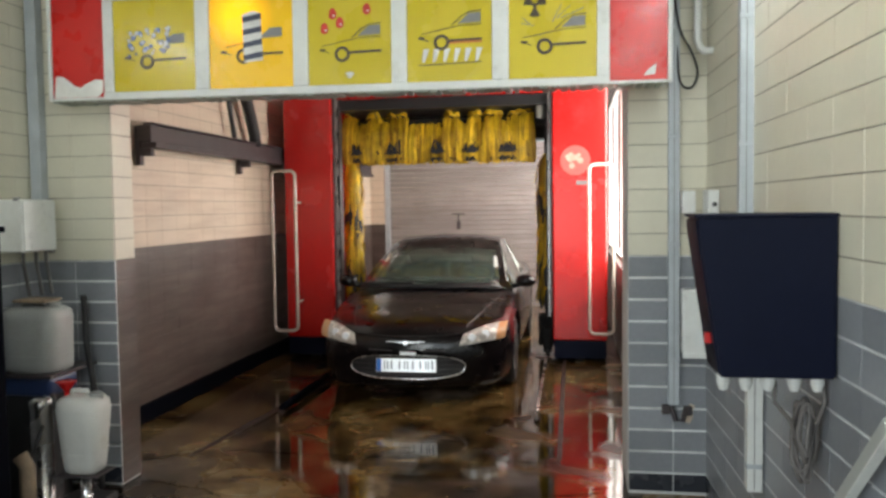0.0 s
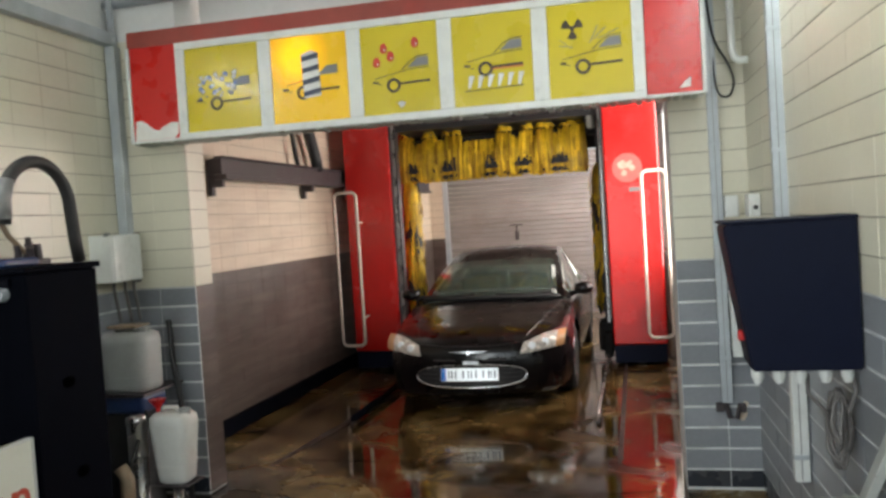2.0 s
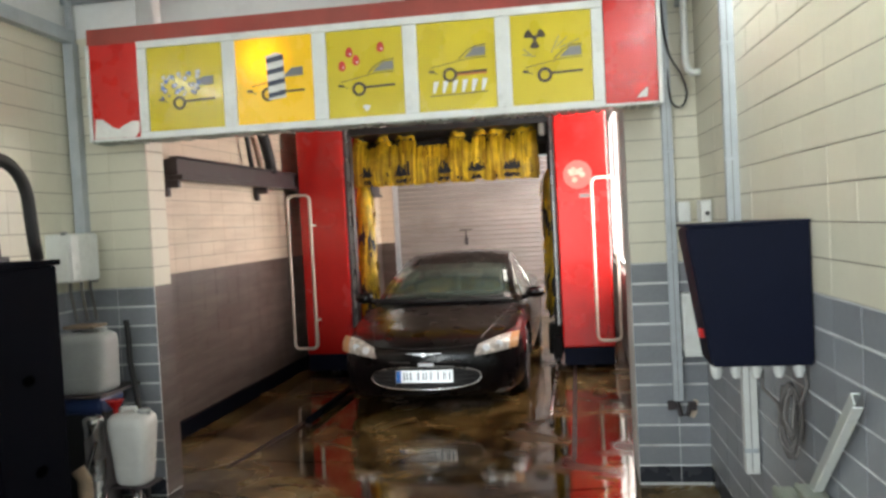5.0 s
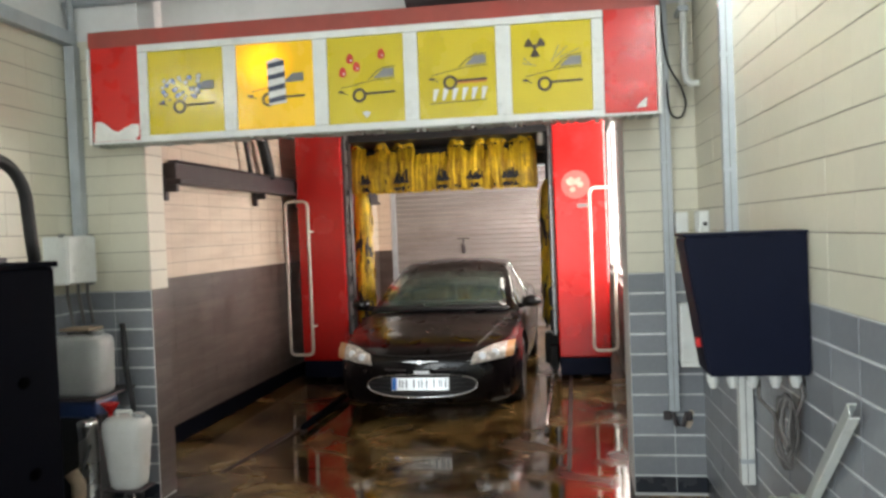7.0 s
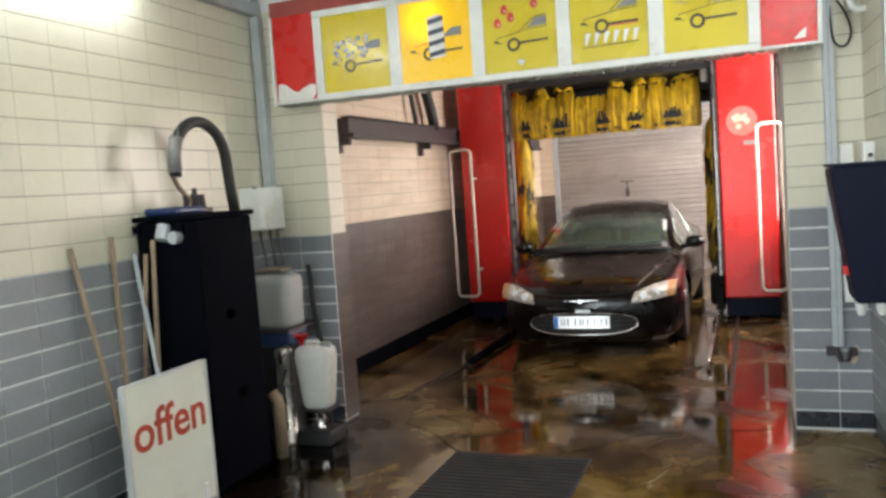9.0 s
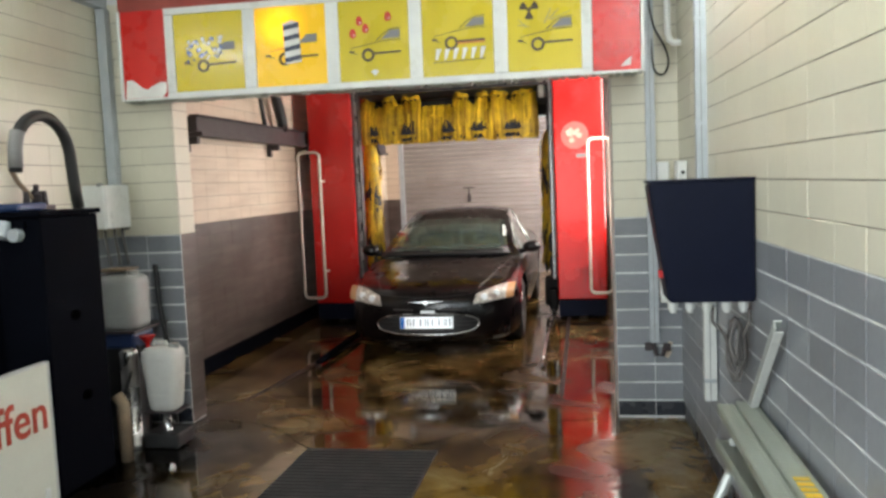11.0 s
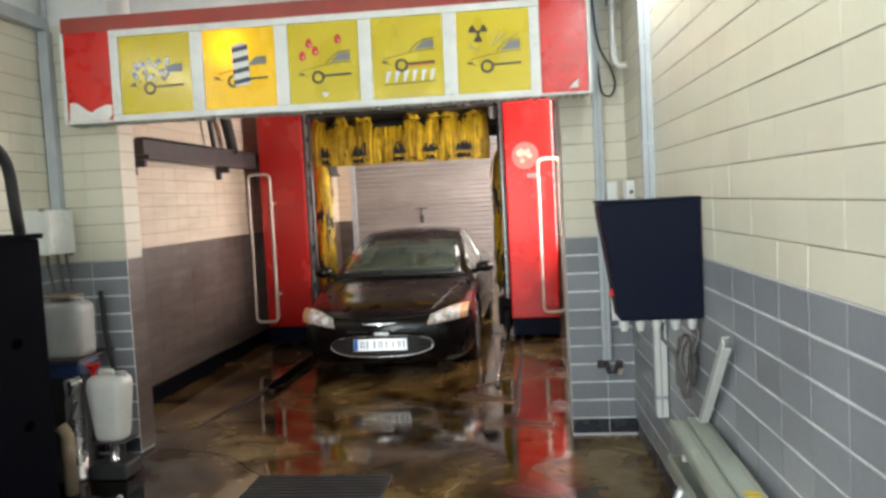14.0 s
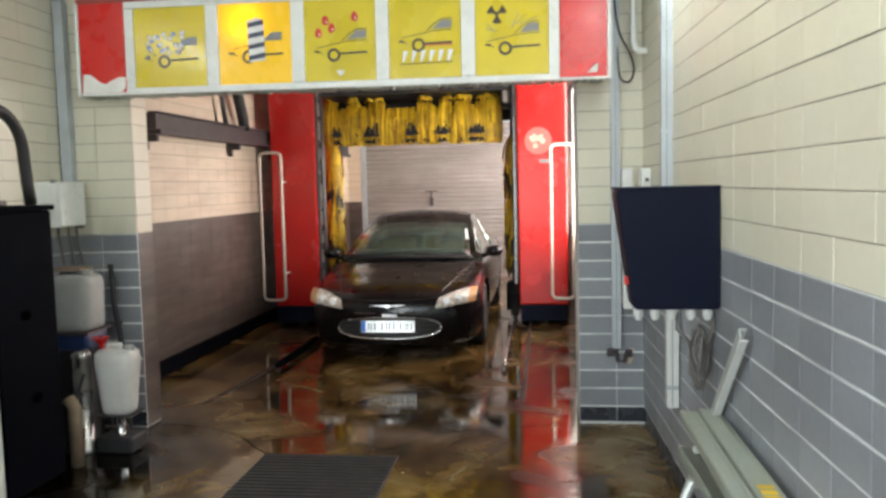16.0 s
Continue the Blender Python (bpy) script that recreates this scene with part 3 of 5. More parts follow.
def build_sign():
    s = thing("overhead_sign", "white framed sign box with five yellow wash programme panels", "sign", (0.006, 0, 2.285))
    s.rotation_euler.y = radians(0.33)
    rel = lambda z: z - 2.29
    hb = B(-1.745, 1.705, 0.012, 0.178, rel(2.292), rel(2.878))
    part("housing", hb, M["white_frame"], s)
    part("top_strip", B(-1.752, 1.712, 0.004, 0.19, rel(2.882), rel(2.985)), M["red_worn"], s, "worn red-brown painted top strip")
    for x in (-1.6, 1.62):
        part("bracket", B(x - 0.03, x + 0.03, 0.15, PR - 0.004 if x > 0 else PL - 0.002, rel(2.90), rel(2.96)), M["galv"], s)
    edge = bmesh.new()
    for i in range(70):
        x = -1.74 + i * 0.049
        h = random.uniform(0.004, 0.020)
        box(edge, x, x + random.uniform(0.02, 0.05), 0.0, 0.17, rel(2.288) - h * 0.6, rel(2.296))
    part("drip_edge", edge, M["alu_green"], s, "grimy corroded lower edge")
    xs = (-1.352, -0.776, -0.205, 0.342, 0.885)
    ws = (0.492, 0.484, 0.462, 0.455, 0.453)
    fr = bmesh.new()
    # frame round all panels
    box(fr, -1.415, 1.402, -0.014, 0.012, rel(2.840), rel(2.884), 0.004)
    box(fr, -1.415, 1.402, -0.014, 0.012, rel(2.286), rel(2.328), 0.004)
    cut = [(-1.415, xs[0])] + [(xs[i] + ws[i], xs[i + 1]) for i in range(4)] + [(xs[4] + ws[4], 1.402)]
    for a, b in cut:
        box(fr, a, b, -0.012, 0.012, rel(2.329), rel(2.839), 0.004)
    for a in (-1.757, 1.692):
        box(fr, a, a + 0.022, -0.016, 0.012, rel(2.287), rel(2.884), 0.003)
    box(fr, -1.733, -1.417, -0.010, 0.012, rel(2.287), rel(2.303), 0.002)
    box(fr, 1.404, 1.690, -0.010, 0.012, rel(2.287), rel(2.303), 0.002)
    part("frame", fr, M["white_frame"], s)
    # red end panels, one with a torn lower edge
    r1 = part("red_panel", B(-1.733, -1.417, -0.004, 0.012, rel(2.304), rel(2.882)), M["red_sign"], s, "red panel with peeled white lower corner")
    t1 = bmesh.new()
    plate_xz(t1, [(-1.725, rel(2.305)), (-1.45, rel(2.305)), (-1.425, rel(2.335)), (-1.422, rel(2.40)), (-1.47, rel(2.405)), (-1.50, rel(2.39)), (-1.53, rel(2.38)),
                  (-1.56, rel(2.358)), (-1.60, rel(2.372)), (-1.64, rel(2.405)), (-1.67, rel(2.425)), (-1.715, rel(2.428))], -0.0045)
    part("peeled_area", t1, M["white_print"], r1)
    r2 = part("red_panel", B(1.404, 1.690, -0.004, 0.012, rel(2.304), rel(2.882)), M["red_sign"], s, "red panel with a small chipped spot")
    t2 = bmesh.new()
    plate_xz(t2, [(1.57, rel(2.325)), (1.63, rel(2.330)), (1.635, rel(2.385)), (1.60, rel(2.36))], -0.0045)
    part("peeled_area", t2, M["white_print"], r2)
    for k in range(5):
        z0, z1 = rel(2.329), rel(2.839)
        lit = k == 1
        p = part("panel", B(xs[k], xs[k] + ws[k], -0.002, 0.012, z0, z1), M["panel_lit" if lit else "yellow_sign"], s, "backlit orange-yellow panel with a brush drawing" if lit else "")

        def P(u, v, k=k):
            return (xs[k] + u * ws[k], z0 + v * (z1 - z0), -0.0025)
        y = -0.0025
        dark, grey = bmesh.new(), bmesh.new()
        if k == 0:
            icon_car(dark, grey, P, 0, True, False)
            rr = random.Random(5)
            wb, bb = bmesh.new(), bmesh.new()
            for i in range(46):
                u, v = 0.19 + rr.random() * 0.50, 0.38 + rr.random() * 0.26
                v += 0.10 * (u - 0.2)
                c = P(u, v)
                plate_xz((wb, wb, bb, grey)[i % 4], disc_pts(c[0], c[1], rr.uniform(0.006, 0.015), 10), y - 0.0012 - 0.0009 * i / 46)
            tagged(part("white_bubbles", wb, M["white_print"], p), kind="stuff")
            tagged(part("blue_bubbles", bb, M["blue_print"], p), kind="stuff")
        elif k == 1:
            icon_car(dark, grey, P, 0.02, True, False)
            line_xz(dark, [P(0.20, 0.44)[:2], P(0.42, 0.48)[:2]], 0.004, y)
            wh = bmesh.new()
            plate_xz(wh, [P(a, b)[:2] for a, b in ((0.42, 0.27), (0.645, 0.29), (0.625, 0.79), (0.53, 0.82), (0.40, 0.78))], y - 0.0022)
            st = bmesh.new()
            for j in range(4):
                v = 0.29 + j * 0.135
                plate_xz(st, [P(a, b)[:2] for a, b in ((0.418 - j * 0.004, v), (0.643 - j * 0.004, v + 0.035), (0.641 - j * 0.004, v + 0.095), (0.416 - j * 0.004, v + 0.055))], y - 0.0045)
            part("brush_drawing", wh, M["white_print"], p)
            part("brush_stripes", st, M["dark_bars"], p)
        elif k == 2:
            icon_car(dark, grey, P)
            dr = bmesh.new()
            for u, v in ((0.2, 0.58), (0.30, 0.73), (0.385, 0.635), (0.71, 0.765)):
                c = P(u, v)
                plate_xz(dr, [(c[0] + 0.022 * math.cos(a), c[1] + 0.022 * math.sin(a) * (1.0 if math.sin(a) < 0 else 1.75)) for a in [2 * math.pi * i / 20 for i in range(20)]], y)
            tagged(part("red_drops", dr, M["red_print"], p), kind="stuff")
            hl = bmesh.new()
            for u, v in ((0.215, 0.575), (0.315, 0.725), (0.40, 0.63), (0.725, 0.76)):
                c = P(u, v)
                plate_xz(hl, disc_pts(c[0], c[1], 0.006, 8), y - 0.0022)
            c = P(0.50, 0.10)
            plate_xz(hl, [(c[0] + 0.02 * math.cos(a) * (1 + 0.4 * math.sin(3 * a)), c[1] + 0.018 * math.sin(a)) for a in [2 * math.pi * i / 14 for i in range(14)]], y)
            tagged(part("white_marks", hl, M["white_print"], p), kind="stuff")
        elif k == 3:
            icon_car(dark, grey, P, 0.08)
            line_xz(dark, [P(0.14, 0.17)[:2], P(0.88, 0.19)[:2]], 0.005, y)
            sp = bmesh.new()
            for j in range(6):
                u = 0.18 + j * 0.125
                plate_xz(sp, [P(a, b)[:2] for a, b in ((u, 0.20), (u + 0.03, 0.20), (u + 0.085, 0.335), (u + 0.015, 0.335))], y)
            part("spray_drawing", sp, M["white_print"], p)
            og = bmesh.new()
            line_xz(og, [P(0.50, 0.395)[:2], P(0.88, 0.40)[:2]], 0.010, y)
            part("underbody_line", og, M["orange_fade"], p)
        else:
            icon_car(dark, grey, P)
            c = P(0.30, 0.735)
            for a in (90 + 180, 30, 150):
                f = radians(a)
                pts = [(c[0] + 0.002 * math.cos(f), c[1] + 0.002 * math.sin(f))]
                pts += [(c[0] + 0.060 * math.cos(f + radians(o)), c[1] + 0.060 * math.sin(f + radians(o))) for o in (-28, -14, 0, 14, 28)]
                plate_xz(dark, pts, y - 0.0005 * a / 150)
            plate_xz(dark, disc_pts(c[0], c[1], 0.013, 14), y - 0.0012)
            for (a, b), (d, e) in (((0.50, 0.56), (0.60, 0.74)), ((0.55, 0.60), (0.70, 0.72)), ((0.60, 0.60), (0.85, 0.69)), ((0.14, 0.56), (0.30, 0.53)), ((0.15, 0.62), (0.24, 0.55))):
                line_xz(grey, [P(a, b)[:2], P(d, e)[:2]], 0.004, y)
        tagged(part("car_drawing", dark, M["brown_print"], p), kind="stuff")
        tagged(part("window_drawing", grey, M["grey_print"], p), kind="stuff")


build_sign()

# ---------------------------------------------------------------- wash gantry
GY = 4.42


def strip(vs, fs, top, end, w, side, bend, segs=3):
    """One hanging brush strip: a narrow ribbon from top to end."""
    t, e, s = Vector(top), Vector(end), Vector(side) * w / 2
    i = len(vs)
    for k in range(segs + 1):
        f = k / segs
        p = t.lerp(e, f) + Vector(bend) * math.sin(math.pi * f)
        vs += [tuple(p - s), tuple(p + s)]
    for k in range(segs):
        a = i + 2 * k
        fs.append((a, a + 1, a + 3, a + 2))


def ribbons(name, vs, fs, material, parent, label=""):
    d = bpy.data.meshes.new(name)
    d.from_pydata(vs, [], fs)
    d.materials.append(material)
    o = new(name, d)
    o.parent = parent
    return tagged(o, label, kind="stuff")


def tuft_height(u):
    """How high a clump of strips stands on the brush roller, 0 to 1."""
    return (math.sin((math.floor(u / 0.085) + 3) * 78.233) * 437.585) % 1.0


def side_brush(g, x, face):
    sh = bmesh.new()
    tube(sh, [(x, 0.55, 0.35), (x, 0.55, 2.75)], 0.035, 12)
    brush = part("side_brush", sh, M["black_rubber"], g, "upright brush of drooping yellow strips")
    rr = random.Random(int(10 + x * 3))
    lots = {"yellow_strip": ([], []), "yellow_strip_dark": ([], []), "black_rubber": ([], [])}
    for k in range(900):
        a = rr.uniform(0, 2 * math.pi)
        z = rr.uniform(0.75, 2.25)
        r = rr.uniform(0.075, 0.145)
        blk = (math.sin(z * 9 + a * 1.0) > 0.86) or z < 0.80
        key = "black_rubber" if blk else ("yellow_strip" if rr.random() < 0.8 else "yellow_strip_dark")
        c, s = math.cos(a), math.sin(a)
        l = rr.uniform(0.18, 0.34)
        strip(*lots[key], (x + 0.035 * c, 0.55 + 0.035 * s, z), (x + r * c, 0.55 + r * s, z - l), rr.uniform(0.015, 0.03), (-s, c, 0), (0.03 * c, 0.03 * s, 0.03))
    for key, (v, f) in lots.items():
        ribbons("bristles", v, f, M[key], brush)
    foot = bmesh.new()
    box(foot, x - 0.11, x + 0.11, 0.42, 0.68, 0.06, 0.42, 0.03)
    box(foot, x - 0.05, x + 0.05, 0.25, 0.42, 0.02, 0.30, 0.02)
    part("foot_guard", foot, M["black_rubber"], brush)


def build_gantry():
    g = thing("wash_gantry", "red enamelled car wash gantry with yellow brushes on floor rails", "car wash", (0, GY, 0))
    for side, x0, x1 in ((-1, -1.985, -1.425), (1, 1.000, 1.575)):
        c = part("column", B(x0, x1, 0, 1.15, 0.20, 3.05, bevel=0.02), M["red"], g, "glossy red column casing, slightly faded")
        part("plinth", B(x0 + 0.01, x1 - 0.01, 0.015, 1.13, 0.035 - FALL, 0.198, bevel=0.01), M["navy"], c, "dark plinth skirt")
        for y in (0.18, 0.95):
            wb = bmesh.new()
            tube(wb, [((x0 + x1) / 2 - 0.05, y, 0.05 - FALL), ((x0 + x1) / 2 + 0.05, y, 0.05 - FALL)], 0.05, 14)
            part("track_wheel", wb, M["steel"], c)
        # inner guide profiles
        xi = x1 if side < 0 else x0
        for k, (w, key) in enumerate(((0.022, "grimy_steel"), (0.018, "steel"), (0.014, "grimy_steel"))):
            a = xi - side * (0.004 + 0.024 * k)
            part("guide_profile", B(min(a, a - side * w), max(a, a - side * w), 0.02 + 0.03 * k, 0.20, 0.50 if k == 0 else 0.45, 2.95), M[key], c)
        # rounded handrail loop on stand-offs
        hx0, hx1 = (-2.065, -1.80) if side < 0 else (1.385, 1.632)
        hb = bmesh.new()
        tube(hb, rounded_loop(hx0, hx1, 0.30, 2.07, -0.17, 0.06), 0.0175, 10, closed=True)
        xs = hx1 if side < 0 else hx0
        for z in (0.62, 1.72):
            tube(hb, [(xs, -0.17, z), (xs, 0.01, z)], 0.012, 8)
        part("handrail", hb, M["cream_tube"], c, "cream painted bent tube guard")
        if side > 0:
            sb = bmesh.new()
            plate_xz(sb, disc_pts(1.245, 2.125, 0.158, 32), -0.001)
            st = part("sticker", sb, M["sticker"], c, "round faded sticker with a worn middle")
            wn_ = bmesh.new()
            rr = random.Random(3)
            for i in range(12):
                plate_xz(wn_, disc_pts(1.250 + rr.uniform(-.09, .08), 2.13 + rr.uniform(-.065, .06), rr.uniform(.014, .036), 9), -0.0032 - 0.0002 * i)
            part("worn_patch", wn_, M["sticker_worn"], st)
            part("label_plate", B(1.255, 1.375, -0.004, 0, 1.865, 1.912), M["grey_print"], c)
            part("button_box", B(1.50, 1.565, -0.06, 0.0, 0.36, 0.45, bevel=0.01), M["led_red"], c, "small red switch box")
            mb = bmesh.new()
            box(mb, 0.80, 0.99, 0.30, 0.62, 2.55, 2.90, 0.03)
            tube(mb, [(0.93, 0.26, 2.72), (0.93, 0.34, 2.72)], 0.07, 14)
            bmo = part("brush_motor", mb, M["black_rubber"], c)
            wc = bmesh.new()
            lathe(wc, [(0.02, 0), (0.042, 0.008), (0.045, 0.03), (0.045, 0.15), (0.03, 0.18), (0.005, 0.185)], (0.875, 0.21, 2.60), n=16)
            part("motor_cap", wc, M["plastic_white_b"], bmo, "pale rounded plastic cap", smooth=True)
    part("crossbeam", B(-1.42, 0.995, 0.05, 1.10, 2.86, 3.05, bevel=0.02), M["red"], g)
    hd_ = B(-1.40, 0.98, 0.10, 1.08, 2.74, 2.855)
    # rear plate added to keep the gap behind the brush dark
    box(hd_, -1.40, 0.98, 0.95, 1.08, 2.45, 2.738)
    part("inner_hood", hd_, M["black"], g, "black underside above the top brush, with an added dark rear plate")
    # top brush with drooping strips
    sh = bmesh.new()
    tube(sh, [(-1.40, 0.50, 2.60), (0.90, 0.50, 2.60)], 0.06, 14)
    tb = part("top_brush", sh, M["black_rubber"], g, "long level brush with limp yellow and black strips")
    rr = random.Random(8)
    lots = {"yellow_strip": ([], []), "yellow_strip_dark": ([], []), "black_rubber": ([], [])}
    xa, xb = -1.44, 0.80
    for k in range(1800):
        x = rr.uniform(xa, xb)
        y = 0.5 + rr.choice((-1, 1)) * rr.uniform(0.05, 0.15)
        if k % 2:
            y = 0.5 - rr.uniform(0.10, 0.16)
        ph = ((x - xa + 0.05 * math.sin(x * 5)) / 0.44) % 1.0
        blk = rr.random() < (0.62 if abs(ph - 0.5) < 0.13 + 0.03 * math.sin(x * 17) else 0.012)
        key = "black_rubber" if blk else ("yellow_strip" if rr.random() < 0.6 else "yellow_strip_dark")
        blockh = tuft_height(x - xa + 0.03 * math.sin(x * 31) + rr.uniform(-0.02, 0.02))
        zt = 2.575 + 0.11 * blockh + rr.uniform(-0.045, 0.02)
        ze = 2.155 + rr.uniform(-0.015, 0.05) + (0.10 if rr.random() < 0.25 else 0.0)
        if blk:
            up = rr.random() < 0.68
            ze = (2.262 if up else 2.175) + rr.uniform(-0.012, 0.012)
            y = 0.5 - rr.uniform(0.165, 0.185)
            strip(*lots[key], (x, y, ze + (rr.uniform(-0.01, 0.12) * (0.4 + rr.random()) if up else rr.uniform(0.015, 0.045))), (x + rr.uniform(-.03, .03), y - 0.012, ze), rr.uniform(0.014, 0.03), (1, 0, 0), (0, -0.006, 0), 2)
            continue
        strip(*lots[key], (x, y * 0.6 + 0.2, zt), (x + rr.uniform(-0.025, 0.025), y, ze), rr.uniform(0.014, 0.026), (1, rr.uniform(-.3, .3), 0), (0, -0.05 if y < 0.5 else 0.05, 0.0))
    for k in range(130):
        x = rr.uniform(xa + 0.05, xb - 0.02)
        if tuft_height(x - xa) < 0.6:
            continue
        strip(*lots["yellow_strip"], (x - 0.05, 0.42, 2.66 + rr.uniform(0, 0.04)), (x + 0.05, 0.36, 2.67 + rr.uniform(-0.01, 0.05)), 0.02, (0, 0.3, 1), (0, -0.03, 0.03))
    for k in range(5):
        x = -0.98 + 0.012 * k
        strip(*lots["yellow_strip"], (x, 0.40, 2.62), (x - 0.05 - 0.01 * k, 0.34, 2.86 - 0.03 * k), 0.014, (1, 0, 0.2), (0.03, -0.03, 0.0), 4)
    for key, (v, f) in lots.items():
        ribbons("bristles", v, f, M[key], tb)
    side_brush(g, -1.345, 1)
    side_brush(g, 0.935, -1)


build_gantry()


# ---------------------------------------------------------------- car
def lerp_table(t, x):
    for (a, u), (b, v) in zip(t, t[1:]):
        if x <= b:
            f = max(0.0, (x - a) / (b - a))
            f = f * f * (3 - 2 * f) * 0.5 + f * 0.5
            return u + (v - u) * f
    return t[-1][1]


CW = [(0, 0.68), (0.04, 0.77), (0.12, 0.83), (0.35, 0.875), (0.9, 0.893), (2.4, 0.895), (3.9, 0.885), (4.45, 0.85), (4.7, 0.78), (4.76, 0.70)]
CT = [(0, 0.47), (0.03, 0.53), (0.08, 0.575), (0.2, 0.62), (0.4, 0.665), (0.8, 0.735), (1.25, 0.808), (2.0, 0.84), (3.2, 0.87), (3.9, 0.89), (4.45, 0.89), (4.68, 0.85), (4.76, 0.74)]
CB = [(0, 0.13), (0.05, 0.10), (0.3, 0.10), (1.5, 0.17), (3.5, 0.18), (4.6, 0.22), (4.76, 0.30)]


def nose(x, s):
    """How far the nose and tail sweep back towards the sides."""
    k = max(0.0, 1 - s / 1.3)
    j = max(0.0, (s - 3.7) / 1.06)
    return (0.30 * k - 0.16 * j) * (min(1.0, abs(x) / 0.895)) ** 2.4


def nose_y(x, z):
    s = 0.0
    for i in range(60):
        s = i * 0.012
        if lerp_table(CT, s) + 0.02 >= z:
            break
    return s + nose(x, s)


def section(s):
    w, t, b = lerp_table(CW, s), lerp_table(CT, s), lerp_table(CB, s)
    mid = b + (t - b) * 0.50
    crown = 0.030
    half = [(0, b), (0.45 * w, b), (0.86 * w, b), (0.955 * w, b + 0.04), (0.99 * w, b + 0.13), (w, mid), (0.995 * w, mid + (t - mid) * 0.35), (0.975 * w, mid + (t - mid) * 0.66),
            (0.94 * w, t - 0.035), (0.885 * w, t - 0.008), (0.80 * w, t + 0.006), (0.60 * w, t + crown * 0.55), (0.3 * w, t + crown * 0.9), (0, t + crown)]
    return half


def surface_grid(bm, rows):
    vs = [[bm.verts.new(p) for p in r] for r in rows]
    for a, b in zip(vs, vs[1:]):
        for i in range(len(a) - 1):
            bm.faces.new((a[i], a[i + 1], b[i + 1], b[i]))
    return vs


def build_car():
    car = thing("car", "black cherry four-door sedan, wet, standing in the wash bay", "car", (-0.195, 2.43, 0))
    ss = [0, 0.012, 0.03, 0.06, 0.1, 0.15, 0.22, 0.3, 0.4] + [0.4 + 0.06 * i for i in range(1, 70)] + [4.6, 4.66, 4.71, 4.74, 4.76]
    bm = bmesh.new()
    rings = []
    for s in ss:
        h = section(s)
        loop = h + [(-x, z) for x, z in h[-2:0:-1]]
        # refine the side so that the arches cut cleanly
        fine = []
        for q, ((x0, z0), (x1, z1)) in enumerate(zip(loop, loop[1:] + loop[:1])):
            j = min(q, len(loop) - 1 - q)
            k = 4 if 3 <= j <= 7 else 1
            fine += [(x0 + (x1 - x0) * i / k, z0 + (z1 - z0) * i / k) for i in range(k)]
        rings.append(fine)
    n = len(rings[0])
    V = [[bm.verts.new((x, s + nose(x, s), z)) for x, z in r] for s, r in zip(ss, rings)]
    for a, b in zip(V, V[1:]):
        for i in range(n):
            bm.faces.new((a[i], a[(i + 1) % n], b[(i + 1) % n], b[i]))
    bm.faces.new(V[0][::-1])
    bm.faces.new(V[-1])
    wheels = ((0.98, 0.30), (3.74, 0.30))
    kill = []
    for f in bm.faces:
        c = f.calc_center_median()
        if abs(c.x) > 0.60 and any((c.y - wy) ** 2 + (c.z - wz) ** 2 < 0.345 ** 2 for wy, wz in wheels):
            kill.append(f)
        elif 1.5 < c.y < 3.95 and abs(c.x) < 0.66 and c.z > 0.70:
            kill.append(f)
    bmesh.ops.delete(bm, geom=kill, context='FACES')
    for v in bm.verts:
        if v.is_boundary and abs(v.co.x) > 0.60 and v.co.z < 0.7:
            for wy, wz in wheels:
                d = Vector((v.co.y - wy, v.co.z - wz))
                if d.length < 0.42:
                    d = d.normalized() * 0.35
                    v.co.y, v.co.z = wy + d.x, wz + d.y
    body = part("body", bm, M["carpaint"], car, "glossy dark body shell", smooth=True)
    bmb = bmesh.new()
    box(bmb, -0.62, 0.62, 0.30, 4.4, 0.17, 0.24)
    for wy, wz in wheels:
        for sgn in (-1, 1):
            box(bmb, min(sgn * 0.55, sgn * 0.60), max(sgn * 0.55, sgn * 0.60), wy - 0.36, wy + 0.36, 0.17, 0.70)
    part("underbody", bmb, M["carplastic"], car)
    # greenhouse
    st = [(1.22, 0.845, 0.745, 0.835), (1.42, 0.945, 0.725, 0.925), (1.64, 1.045, 0.695, 1.02), (1.86, 1.135, 0.662, 1.105), (2.05, 1.205, 0.632, 1.17), (2.25, 1.262, 0.608, 1.225),
          (2.5, 1.305, 0.592, 1.265), (2.8, 1.325, 0.585, 1.28), (3.1, 1.315, 0.582, 1.27), (3.35, 1.28, 0.585, 1.23), (3.6, 1.19, 0.60, 1.145), (3.85, 1.08, 0.62, 1.04), (4.15, 0.95, 0.65, 0.915)]

    def skin(i, a):
        y, zc, hw, ze = st[i]
        return Vector((a * hw, y + 0.10 * abs(a) ** 2.2 * (1 if i < 5 else 0.0 if i < 9 else -0.8), ze + (zc - ze) * (1 - abs(a) ** 2.3)))

    def patch(i0, i1, a0, a1, k=12):
        b = bmesh.new()
        surface_grid(b, [[skin(i, a0 + (a1 - a0) * j / k) for j in range(k + 1)] for i in range(i0, i1 + 1)])
        return b

    ws = part("windscreen", patch(0, 4, -0.925, 0.925), M["glass"], car, "wet greenish windscreen", smooth=True)
    ws.visible_shadow = False
    ws.modifiers.new("thickness", 'SOLIDIFY').thickness = 0.004
    rw = part("rear_window", patch(9, 12, -0.9, 0.9), M["glass"], car, smooth=True)
    rw.visible_shadow = False
    rw.modifiers.new("thickness", 'SOLIDIFY').thickness = 0.004
    part("roof", patch(4, 9, -1, 1), M["carpaint"], car, smooth=True)
